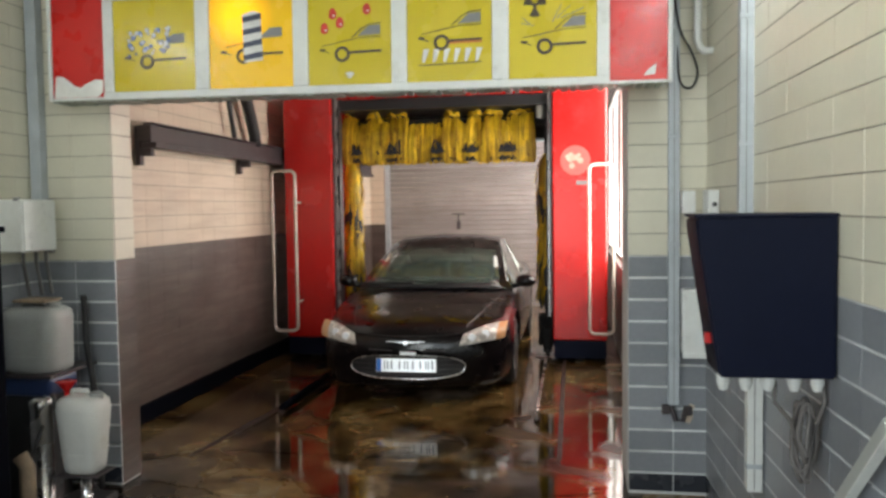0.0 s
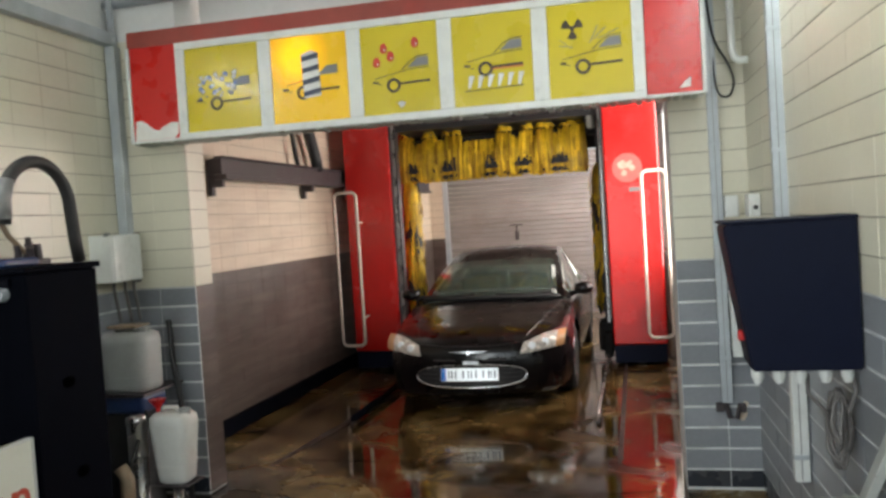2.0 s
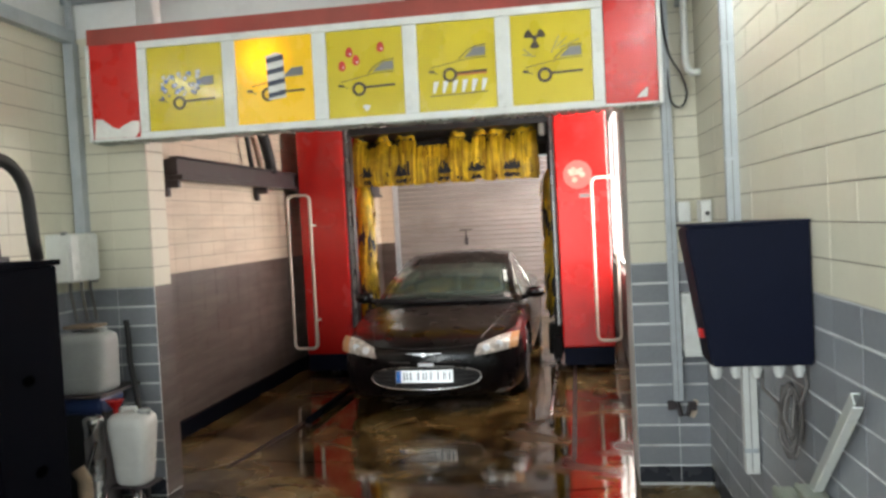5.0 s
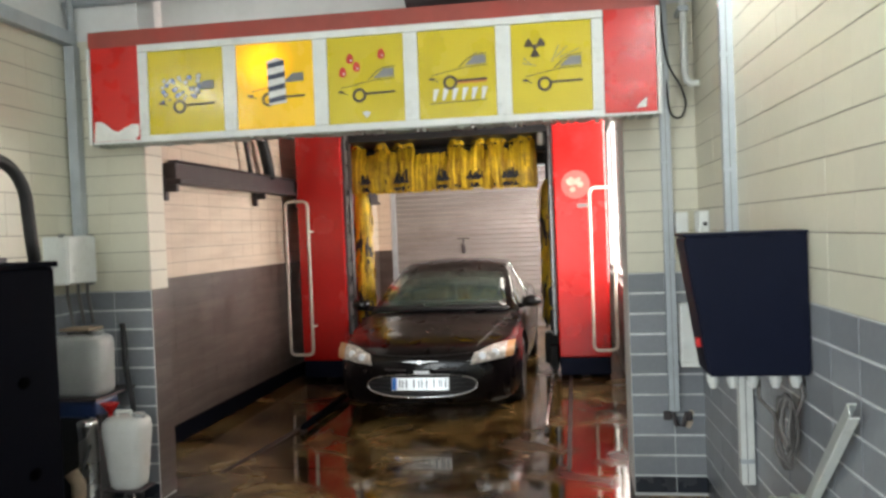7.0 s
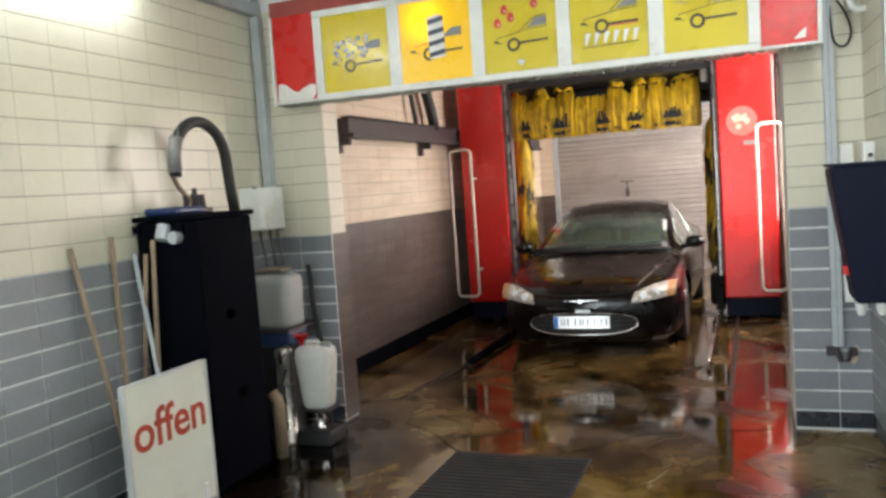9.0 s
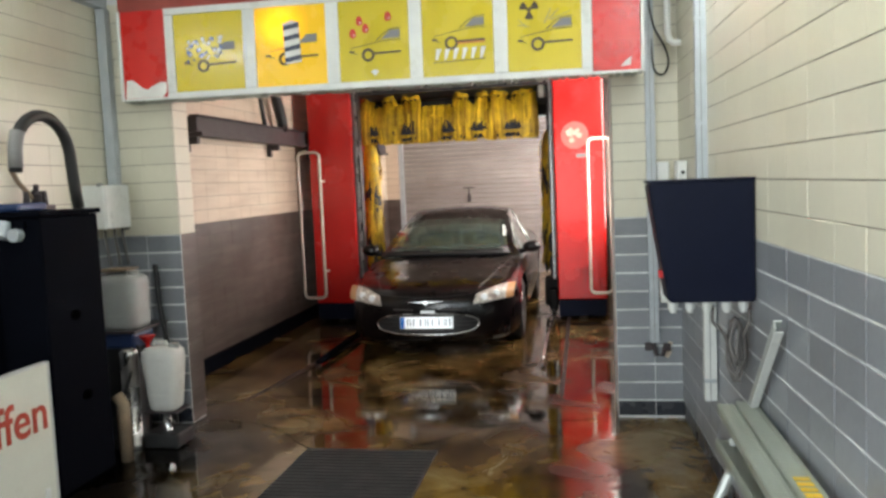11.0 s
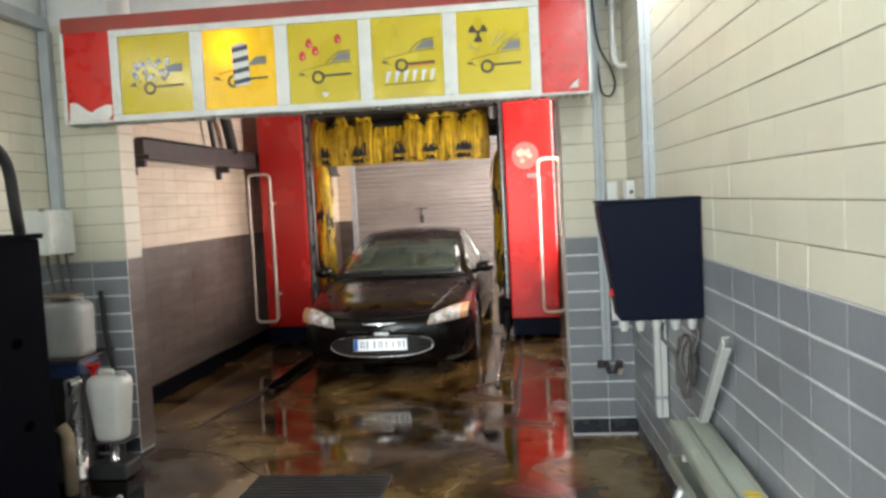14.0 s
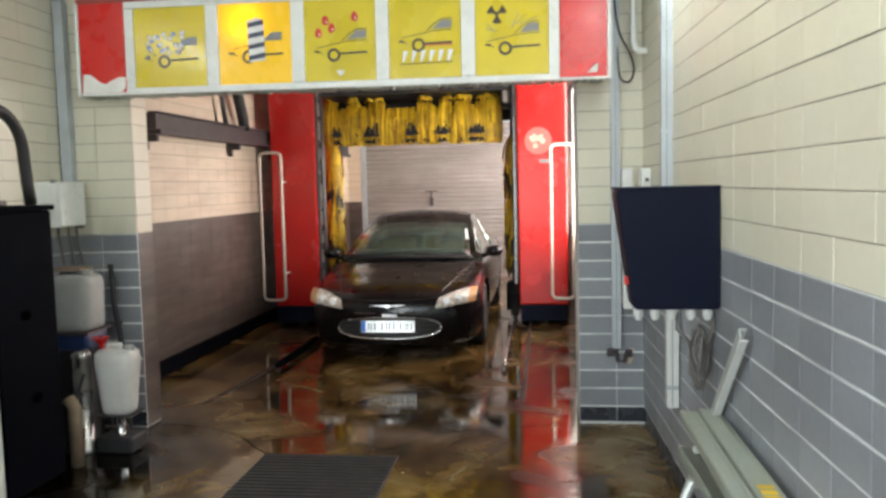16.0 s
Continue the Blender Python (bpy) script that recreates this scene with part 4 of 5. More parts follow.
    for sgn in (-1, 1):
        for i0, i1 in ((0, 4), (9, 12)):
            part("pillar", patch(i0, i1, sgn * 0.915, sgn * 1.0, 2), M["carpaint"], car, smooth=True)
        # side glass between roof edge and belt
        def side(i0, i1, f0=0.0, f1=1.0):
            b = bmesh.new()
            rows = []
            for i in range(i0, i1 + 1):
                top = skin(i, sgn)
                s = min(max(top.y, 1.3), 4.1)
                bel = Vector((sgn * lerp_table(CW, s) * 0.90, s, lerp_table(CT, s) - 0.005))
                rows.append([bel.lerp(top, f0 + (f1 - f0) * j / 4) for j in range(5)])
            surface_grid(b, rows)
            return b
        for i0, i1 in ((1, 6), (7, 10)):
            o = part("side_window", side(i0, i1, 0.0, 0.94), M["glass"], car, smooth=True)
            o.visible_shadow = False
            o.modifiers.new("thickness", 'SOLIDIFY').thickness = 0.004
        part("door_pillar", side(6, 7), M["carpaint"], car, smooth=True)
        part("rear_pillar", side(10, 12), M["carpaint"], car, smooth=True)
        part("front_corner", side(0, 1), M["carpaint"], car, smooth=True)
        part("roof_rail", side(1, 10, 0.94, 1.0), M["carpaint"], car, smooth=True)
        # mirror
        mb = bmesh.new()
        bmesh.ops.create_uvsphere(mb, u_segments=16, v_segments=10, radius=1.0, matrix=Matrix.Translation((sgn * 0.935, 1.52, 0.890)) @ Matrix.Diagonal((0.105, 0.06, 0.066, 1)))
        tube(mb, [(sgn * 0.79, 1.52, 0.83), (sgn * 0.90, 1.52, 0.865)], 0.028, 8)
        mir = part("wing_mirror", mb, M["carpaint"], car, smooth=True)
        gb = bmesh.new()
        lathe(gb, [(0.001, 0), (0.045, 0), (0.045, 0.003), (0.001, 0.003)], n=16, sx=1.7)
        bmesh.ops.transform(gb, matrix=Matrix.Translation((sgn * 0.935, 1.582, 0.890)) @ pose(0, 0, 0, -90), verts=gb.verts)
        part("mirror_glass", gb, M["chrome"], mir)
        # headlamp, wrapped on the nose
        hb, ab = bmesh.new(), bmesh.new()
        lo, hi = ((0.450, 0.468), (0.825, 0.515)), ((0.480, 0.560), (0.840, 0.640))

        def lamp_pt(u, v):
            x = (lo[0][0] + (lo[1][0] - lo[0][0]) * u) * (1 - v) + (hi[0][0] + (hi[1][0] - hi[0][0]) * u) * v
            z = (lo[0][1] + (lo[1][1] - lo[0][1]) * u) * (1 - v) + (hi[0][1] + (hi[1][1] - hi[0][1]) * u) * v + 0.02 * math.sin(math.pi * u) * v
            return (sgn * x, nose_y(x, z) - 0.018 - 0.012 * math.sin(math.pi * v), z)
        surface_grid(hb, [[lamp_pt(i / 14 * 0.80, j / 6) for j in range(7)] for i in range(15)])
        hl = part("headlamp", hb, M["lens"], car, "clear wrap-round headlamp", smooth=True)
        surface_grid(ab, [[lamp_pt(0.80 + i / 6 * 0.20, j / 6) for j in range(7)] for i in range(7)])
        part("turn_signal", ab, M["amber"], hl, smooth=True)
        for u in (0.25, 0.55):
            c = lamp_pt(u, 0.5)
            rb = bmesh.new()
            lathe(rb, [(0.016, 0), (0.036, 0.006), (0.033, 0.008), (0.014, 0.003)], n=16)
            bmesh.ops.transform(rb, matrix=Matrix.Translation((c[0], c[1] - 0.006, c[2])) @ pose(0, 0, 0, 90), verts=rb.verts)
            part("reflector", rb, M["plate"], hl, smooth=True)
        for wy, wz in wheels:
            tb = bmesh.new()
            lathe(tb, [(0.20, -0.095), (0.29, -0.10), (0.31, -0.07), (0.312, 0.07), (0.29, 0.10), (0.20, 0.095)], n=32)
            bmesh.ops.transform(tb, matrix=Matrix.Translation((sgn * 0.765, wy, 0.312 - FALL)) @ pose(0, 0, 0, 0, 90), verts=tb.verts)
            ty = part("wheel", tb, M["tyre"], car, smooth=False)
            rb = bmesh.new()
            lathe(rb, [(0.03, 0.075), (0.06, 0.085), (0.17, 0.075), (0.20, 0.098), (0.205, 0.09), (0.19, 0.04), (0.02, 0.04)], n=28)
            for k in range(5):
                a = 2 * math.pi * k / 5
                box(rb, 0.04, 0.19, -0.025, 0.025, 0.075, 0.092, 0.005, pose(0, 0, 0, 0, 0, math.degrees(a)))
            bmesh.ops.transform(rb, matrix=Matrix.Translation((sgn * 0.765, wy, 0.312 - FALL)) @ pose(0, 0, 0, 0, 90 * sgn), verts=rb.verts)
            part("rim", rb, M["rim"], ty)
        # wipers
        wb = bmesh.new()
        p0 = skin(0, 0.55 * sgn - 0.1) + Vector((0, 0.0, 0.026))
        p1 = skin(0, 0.55 * sgn + 0.32) + Vector((0, 0.01, 0.050))
        tube(wb, [p0 + Vector((-0.28, 0.02, 0.02)), p0 + Vector((0, 0.0, 0.012)), p1], 0.013, 6)
        part("wiper", wb, M["black_rubber"], car)
    # black cowl along the foot of the windscreen
    cw = bmesh.new()
    tube(cw, [skin(0, -0.96 + 0.08 * i) + Vector((0, -0.015 + 0.01 * math.sin(i * 0.26), 0.012)) for i in range(25)], [0.008] + [0.024] * 23 + [0.008], 8)
    part("cowl", cw, M["black_rubber"], car, "black cowl strip", smooth=True)
    # grille: dark oval, bars, chrome rim
    gcz, ga, gb_ = 0.290, 0.500, 0.102

    def oval(i):
        c, q = math.cos(2 * math.pi * i / 48), math.sin(2 * math.pi * i / 48)
        return (ga * math.copysign(abs(c) ** 0.78, c), gcz + gb_ * math.copysign(abs(q) ** 0.78, q))
    ov = [oval(i) for i in range(48)]
    g1 = bmesh.new()
    rows = []
    for k in (0.001, 0.35, 0.7, 1.0):
        rows.append([(x * k, nose(x * k, 0) - 0.012, gcz + (z - gcz) * k) for x, z in ov + ov[:1]])
    surface_grid(g1, rows)
    gr = part("grille", g1, M["black"], car, "oval grille with dark bars and bright rim")
    for half, r_, key, lab in ((ov[24:] + ov[:1], 0.010, "chrome", "bright lower rim"), (ov[:25], 0.006, "steel", "dull upper rim")):
        g2 = bmesh.new()
        tube(g2, [(x, nose(x, 0) - 0.020, z) for x, z in half], r_, 8)
        part("grille_rim", g2, M[key], gr, lab, smooth=True)
    for dz in (-0.06, -0.02, 0.02, 0.06):
        w = ga * (1 - (abs(dz) / gb_) ** 2.56) ** 0.39 - 0.02
        g3 = bmesh.new()
        tube(g3, [(w * (-1 + 2 * i / 16), nose(w * (-1 + 2 * i / 16), 0) - 0.018, gcz + dz) for i in range(17)], 0.003, 6)
        part("grille_bar", g3, M["grimy_steel"], gr)
    pf = part("number_plate", B(-0.262, 0.262, -0.040, -0.026, 0.250, 0.366, bevel=0.004), M["plate"], car, "white number plate with blue band")
    pf.matrix_basis = Matrix.Translation((0, -0.03, 0.25)) @ Matrix.Rotation(radians(-8), 4, 'X') @ Matrix.Translation((0, 0.03, -0.25))
    part("blue_band", B(-0.258, -0.215, -0.0425, -0.0402, 0.254, 0.362), M["eublue"], pf)
    for a, w in ((-0.19, 0.013), (-0.163, 0.013), (-0.130, 0.016), (-0.062, 0.018), (-0.015, 0.013), (0.012, 0.013), (0.055, 0.014), (0.120, 0.016), (0.170, 0.014), (0.192, 0.012), (0.223, 0.016)):
        part("plate_mark", B(a, a + w * 0.75, -0.0425, -0.0402, 0.276, 0.342), M["dark_bars"], pf)
    part("small_emblem_plate", B(-0.055, 0.085, -0.022, -0.004, 0.392, 0.424, bevel=0.003), M["plate"], car, "small white plate above the number plate")
    eb = bmesh.new()
    for sgn in (-1, 1):
        plate_xz(eb, [(sgn * 0.015, 0.499), (sgn * 0.10, 0.506), (sgn * 0.165, 0.511), (sgn * 0.170, 0.515), (sgn * 0.10, 0.514), (sgn * 0.015, 0.511)][::sgn], nose_y(0.05, 0.49) - 0.03, 0.008)
    plate_xz(eb, disc_pts(0, 0.503, 0.019, 18), nose_y(0, 0.49) - 0.028, 0.012)
    part("bonnet_emblem", eb, M["chrome"], car)
    # the dark gap in front of the bonnet, and the two slim slots above the grille
    bg = bmesh.new()
    tube(bg, [(x, nose_y(x, 0.545) - 0.012, 0.548 + 0.02 * (x / 0.45) ** 2) for x in [-0.45 + 0.05 * i for i in range(19)]], 0.005, 6)
    part("bonnet_gap", bg, M["black"], car)
    for sgn in (-1, 1):
        sl = bmesh.new()
        tube(sl, [(sgn * x, nose(x, 0.0) - 0.010, 0.428 + 0.02 * (x - 0.1)) for x in (0.13, 0.2, 0.27, 0.33)], 0.007, 6)
        part("intake_slot", sl, M["grimy_steel"], car)
    # bonnet shut lines
    for sgn in (-1, 1):
        lb = bmesh.new()
        pts = []
        for i in range(20):
            s = 0.12 + i * 0.058
            w = lerp_table(CW, s) * (0.60 + 0.012 * i)
            pts.append((sgn * w, s + nose(w, s), lerp_table(CT, s) + 0.030 * max(0.1, 0.62 - 0.022 * i) + 0.0015))
        tube(lb, pts, 0.004, 5)
        part("bonnet_gap", lb, M["black"], car)
    # cabin
    part("dashboard", B(-0.68, 0.68, 1.50, 1.85, 0.60, 0.80, bevel=0.05), M["carplastic"], car)
    for sx in (-0.36, 0.36):
        for sy in (2.35, 3.15):
            sb = bmesh.new()
            box(sb, sx - 0.24, sx + 0.24, sy - 0.25, sy + 0.22, 0.35, 0.52, 0.05)
            box(sb, sx - 0.23, sx + 0.23, sy + 0.16, sy + 0.30, 0.50, 0.98, 0.05)
            box(sb, sx - 0.12, sx + 0.12, sy + 0.22, sy + 0.31, 1.0, 1.13, 0.03)
            part("seat", sb, M["seat"], car)
    wb = bmesh.new()
    tube(wb, [(0.36 + 0.18 * math.cos(2 * math.pi * i / 24), 1.93 + 0.06 * math.sin(2 * math.pi * i / 24), 0.82 + 0.17 * math.sin(2 * math.pi * i / 24)) for i in range(24)], 0.014, 8, closed=True)
    part("steering_wheel", wb, M["black_rubber"], car)


build_car()

# ---------------------------------------------------------------- wash bay fittings
shutter = thing("roller_shutter", "closed pinkish grey roller shutter with a faint handle", "roller door", (0, YB, -FALL))
for k in range(34):
    sb = bmesh.new()
    z = 0.0 + k * 0.081
    box(sb, -1.87, 1.37, 0.06, 0.085, z, z + 0.076, 0.009)
    part("slat", sb, M["shutter"], shutter)
for x in (-1.95, 1.37):
    part("guide_channel", B(x, x + 0.08, 0.02, 0.13, 0, 2.75), M["galv"], shutter)
hb = bmesh.new()
box(hb, -0.72, -0.66, 0.03, 0.062, 1.30, 1.44, 0.008)
tube(hb, [(-0.69, 0.02, 1.42), (-0.69, 0.02, 1.56)], 0.012, 8)
tube(hb, [(-0.80, 0.03, 1.56), (-0.58, 0.03, 1.56)], 0.010, 8)
part("latch_handle", hb, M["grimy_steel"], shutter)

for name, x in (("gantry_rail", -1.33), ("gantry_rail", 1.12)):
    r = thing(name, "thin rusty steel rail set on the wet floor", "rail", (x, 0, -FALL), "gantry rails")
    rb = bmesh.new()
    if x < 0:
        # this one runs slightly askew
        box(rb, -0.024, 0.024, 0.36, 4.2, 0.0, 0.016, 0.001)
        for v in rb.verts:
            v.co.x += (v.co.y - 1.25) * 0.10
        part("rail_bar", rb, M["rust"], r)
        continue
    box(rb, -0.018, 0.018, 0.9, 9.1, 0.0, 0.012, 0.001)
    box(rb, -0.008, 0.008, 0.9, 9.1, 0.012, 0.018, 0.002)
    part("rail_bar", rb, M["rust"], r)

for x, lab in ((-1.17, "dark low wheel guide tube along the floor"), (0.93, "bright wet wheel guide tube along the floor")):
    gd = thing("wheel_guide", lab, "guide rail", (x, 0, -FALL), "wheel guides")
    rb = bmesh.new()
    if x > 0:
        tube(rb, [(0, 1.98, 0.02), (0, 2.10, 0.075), (0, 2.4, 0.08), (0, 8.2, 0.08)], 0.013, 12)
    else:
        tube(rb, [(0, 2.03, 0.045), (0, 2.4, 0.05), (0, 8.2, 0.06)], 0.03, 12)
    part("tube", rb, M["steel" if x > 0 else "blue_black"], gd, smooth=True)
    for y in (2.02, 3.0, 4.0, 5.0, 6.0, 7.0, 8.0):
        part("foot", B(-0.022, 0.022, y - 0.03, y + 0.03, 0.0, (0.068 if x > 0 else 0.03) if y > 2.1 else 0.025, bevel=0.004), M["rust"], gd)

base = structure("baseboard", B(WL + 0.012, WL + 0.05, 0.41, YB, -0.04, 0.105), M["blue_black"], "black kerb strip along the soiled wash bay wall", "baseboard")

beam = thing("cable_track", "grimy dark steel channel on brackets along the wall", "cable track", (-2.09, 0, 2.205))
cb = bmesh.new()
box(cb, -0.045, 0.06, 1.62, 8.6, -0.012, 0.125, 0.008)
box(cb, -0.03, 0.10, 1.62, 8.6, -0.055, -0.015, 0.004)
box(cb, -0.02, 0.075, 1.64, 8.6, 0.128, 0.142, 0.003)
part("channel", cb, M["grimy_steel"], beam)
for y in (1.66, 3.6, 4.9, 6.3, 7.9):
    bb = bmesh.new()
    box(bb, -0.085, 0.05, y - 0.025, y + 0.025, -0.12, -0.057, 0.004)
    box(bb, -0.085, -0.045, y - 0.03, y + 0.03, -0.19, 0.12, 0.004)
    part("bracket", bb, M["grimy_steel"], beam)
hose = thing("supply_hose", "thick black drag hose looping above the cable track", "hose", (-2.06, 3.38, 2.33))
hbm = bmesh.new()
tube(hbm, [(0, 0.42, -0.02), (0, 0.40, 0.10), (0, 0.30, 0.28), (0, 0.18, 0.48), (0, 0.14, 0.75), (0, 0.20, 1.1)], 0.062, 12)
tube(hbm, [(-0.03, -0.02, -0.02), (-0.03, -0.08, 0.15), (-0.03, -0.14, 0.35), (-0.03, -0.16, 0.7), (-0.03, -0.1, 1.1)], 0.025, 10)
part("hose_loop", hbm, M["black_rubber"], hose, smooth=True)
cab = thing("wall_cable", "dark cable run hanging down the warm tiled wall", "cable", (-2.15, 6.1, 2.2))
cbm = bmesh.new()
tube(cbm, [(0, 0, 0), (0.01, 0.02, 0.5), (0, -0.05, 1.0), (0, -0.3, 1.6)], 0.018, 8)
part("cable_line", cbm, M["black_rubber"], cab)
stand = thing("wall_pipe", "thin pale upright pipe on the tiled wall", "pipe", (-2.14, 8.2, 0.0))
pb = bmesh.new()
tube(pb, [(0, 0, 0.75), (0, 0, 1.95)], 0.018, 8)
box(pb, -0.05, 0.02, -0.04, 0.04, 0.70, 0.80, 0.006)
part("pipe_run", pb, M["cream_tube"], stand)

floor_ob = bpy.data.objects["floor"]
for pts in (((-1.38, 0.28), (-1.15, 0.20), (-0.97, 0.175), (-0.75, 0.0), (-0.53, -0.25), (-0.40, -0.36)), ((-1.2, 0.96), (-0.49, 0.944), (0.1, 0.95), (0.54, 0.947), (1.25, 0.95)), ((0.16, -0.33), (0.36, -0.16), (0.60, 0.14), (0.89, 0.28), (1.46, 0.40))):
    b = bmesh.new()
    rr = random.Random(len(pts))
    fine_pts = []
    for (x0, y0), (x1, y1) in zip(pts, pts[1:]):
        for k in range(6):
            fine_pts.append((x0 + (x1 - x0) * k / 6 + rr.uniform(-.01, .01), y0 + (y1 - y0) * k / 6 + rr.uniform(-.01, .01)))
    vs = []
    for i, (x, y) in enumerate(fine_pts):
        w = rr.uniform(0.002, 0.006)
        vs.append((b.verts.new((x, y - w, floor_z(y) + 0.002)), b.verts.new((x, y + w, floor_z(y) + 0.002))))
    for (a0, a1), (b0, b1) in zip(vs, vs[1:]):
        b.faces.new((a0, b0, b1, a1))
    part("crack", b, M["void"], floor_ob)

# ---------------------------------------------------------------- entrance bay, control side
cc = thing("control_cabinet", "dark navy wall cabinet with a sloping face", "control box", (1.820, -1.52, 1.103))
cbm = bmesh.new()
prof = [(-0.145, 0.0), (0.205, 0.0), (0.205, 0.515), (-0.215, 0.507), (-0.218, 0.487)]
f = [cbm.verts.new((x, -0.11, z)) for x, z in prof]
k = [cbm.verts.new((x, 0.13, z)) for x, z in prof]
cbm.faces.new(f[::-1])
cbm.faces.new(k)
for i in range(5):
    j = (i + 1) % 5
    cbm.faces.new((f[i], f[j], k[j], k[i]))
bmesh.ops.bevel(cbm, geom=list(cbm.edges), offset=0.007, segments=2, affect='EDGES')
part("casing", cbm, M["navy"], cc)
part("top_lip", B(-0.222, 0.206, -0.115, 0.135, 0.508, 0.519, bevel=0.003), M["navy"], cc)
part("red_lamp", B(-0.180, -0.155, -0.055, -0.02, 0.10, 0.135, bevel=0.004), M["led_red"], cc)
for x in (-0.12, -0.05, 0.02, 0.10, 0.17):
    gb = bmesh.new()
    tube(gb, [(x, -0.03, 0.0), (x, -0.03, -0.03), (x, -0.03, -0.055)], [0.022, 0.022, 0.013], 10)
    part("cable_gland", gb, M["white_frame"], cc)

coil = thing("cable_coil", "coiled grey cable hanging below the cabinet", "cable", (1.965, -1.53, 1.045))
cb = bmesh.new()
rr = random.Random(4)
for k in range(9):
    cb = bmesh.new()
    w, h, dx = 0.012 + 0.008 * rr.random() + 0.0028 * k, 0.085 + 0.006 * k, rr.uniform(-0.012, 0.012)
    tube(cb, [(dx + (w + 0.010 * math.sin(2 * a + k)) * math.cos(a) * 0.9, -0.012 + 0.008 * k + 0.02 * math.sin(a + k), -0.12 - 0.008 * k + 0.012 * math.cos(3 * a + 2 * k) + h * math.sin(a)) for a in [2 * math.pi * i / 26 for i in range(26)]], 0.0068, 7, closed=True)
    part("cable_turn", cb, M["cable"], coil, smooth=True)
cb = bmesh.new()
tube(cb, [(0.04, -0.02, 0.03), (0.05, -0.02, -0.03), (0.02, -0.03, -0.10)], 0.008, 7)
tube(cb, [(-0.10, 0.0, 0.03), (-0.10, 0.0, -0.04), (-0.05, 0.0, -0.10), (-0.02, 0, -0.2)], 0.008, 7)
part("cable_end", cb, M["cable"], coil, smooth=True)

cond = thing("cable_trunking", "grey plastic trunking down the wall below the cabinet", "trunking", (1.962, -0.753, 0.446))
part("duct", B(-0.03, 0.032, -0.045, 0.02, 0, 0.755, bevel=0.004), M["white_frame"], cond)
cond2 = thing("cable_trunking", "pale grey trunking rising to the ceiling on the wall", "trunking", (1.965, -0.56, 1.25))
part("duct", B(-0.03, 0.032, -0.03, 0.03, 0, CEIL - 1.252, bevel=0.004), M["galv"], cond2)
cond3 = thing("cable_trunking", "grey metal trunking down the tiled pillar", "trunking", (1.775, 0.39, 0.52))
part("duct", B(-0.03, 0.03, -0.02, 0.026, 0, CEIL - 0.522, bevel=0.003), M["galv"], cond3)
for o_, x0, x1, y0, zs in ((cond, -0.034, 0.030, -0.049, (0.1, 0.5)), (cond2, -0.034, 0.030, -0.034, (0.65, 1.2, 1.75, 2.3)), (cond3, -0.034, 0.034, -0.024, (0.25, 0.9, 1.5, 2.1, 2.7))):
    for z in zs:
        part("clip", B(x0, x1, y0, y0 + 0.03, z, z + 0.02, bevel=0.002), M["galv"], o_)
    part("cover_seam", B((x0 + x1) / 2 - 0.002, (x0 + x1) / 2 + 0.002, y0 + 0.003, y0 + 0.01, 0.01, zs[-1] + 0.25), M["grey_print"], o_)
tap = thing("pipe_stub", "rusty pipe bracket with chipped tile around it", "bracket", (1.795, 0.41, 0.46))
tb = bmesh.new()
box(tb, -0.085, -0.035, -0.02, 0.006, 0.0, 0.055, 0.008)
box(tb, 0.035, 0.085, -0.02, 0.006, -0.005, 0.05, 0.008)
tube(tb, [(-0.03, -0.02, 0.05), (-0.01, -0.03, -0.03), (0.03, -0.03, -0.03), (0.045, -0.02, 0.03)], 0.014, 8)
part("stub", tb, M["grimy_steel"], tap)
chip = bmesh.new()
plate_xz(chip, [(0.03, -0.04), (0.07, -0.055), (0.09, -0.02), (0.088, 0.02), (0.10, 0.05), (0.075, 0.062), (0.05, 0.0)], 0.0065, 0.003)
part("chipped_plaster", chip, M["tile_warm"], tap, "bare chipped patch")
wbx = thing("switch_box", "white plastic switch box on the pillar", "switch box", (1.875, 0.36, 0.80))
part("casing", B(-0.062, 0.085, -0.05, 0.056, 0.02, 0.38, bevel=0.012), M["white_frame"], wbx)
part("lower_rail", B(-0.062, 0.105, -0.062, -0.03, 0.0, 0.03, bevel=0.004), M["white_frame"], wbx)
jbr = thing("junction_box", "small pale grey junction box pair in the wall corner", "junction box", (1.92, 0.36, 1.60))
for a, b, y0, y1 in ((-0.11, -0.035, -0.04, 0.056), (-0.015, 0.045, -0.30, -0.13)):
    part("casing", B(a, b, y0, y1, 0, 0.125, bevel=0.008), M["white_frame"], jbr)
kb = bmesh.new()
tube(kb, [(0.018, -0.301, 0.05), (0.018, -0.318, 0.05)], 0.012, 10)
part("knob", kb, M["black"], jbr)
pp = thing("drain_pipe", "white plastic pipe with an elbow beside the sign", "pipe", (1.882, 0.26, 2.47))
pb = bmesh.new()
tube(pb, [(0, 0, CEIL - 2.48), (0, 0, 0.06), (0.012, 0, 0.02), (0.035, 0.0, 0.0), (0.06, 0.0, 0.0), (0.082, 0, 0.0)], 0.021, 12)
part("pipe_run", pb, M["white_frame"], pp, smooth=True)
part("clip", B(-0.03, 0.03, -0.03, 0.155, 0.42, 0.45, bevel=0.004), M["galv"], pp)
lp = thing("cable_loop", "black cable hanging in a loop from the sign", "cable", (1.85, 0.36, 2.42))
lb = bmesh.new()
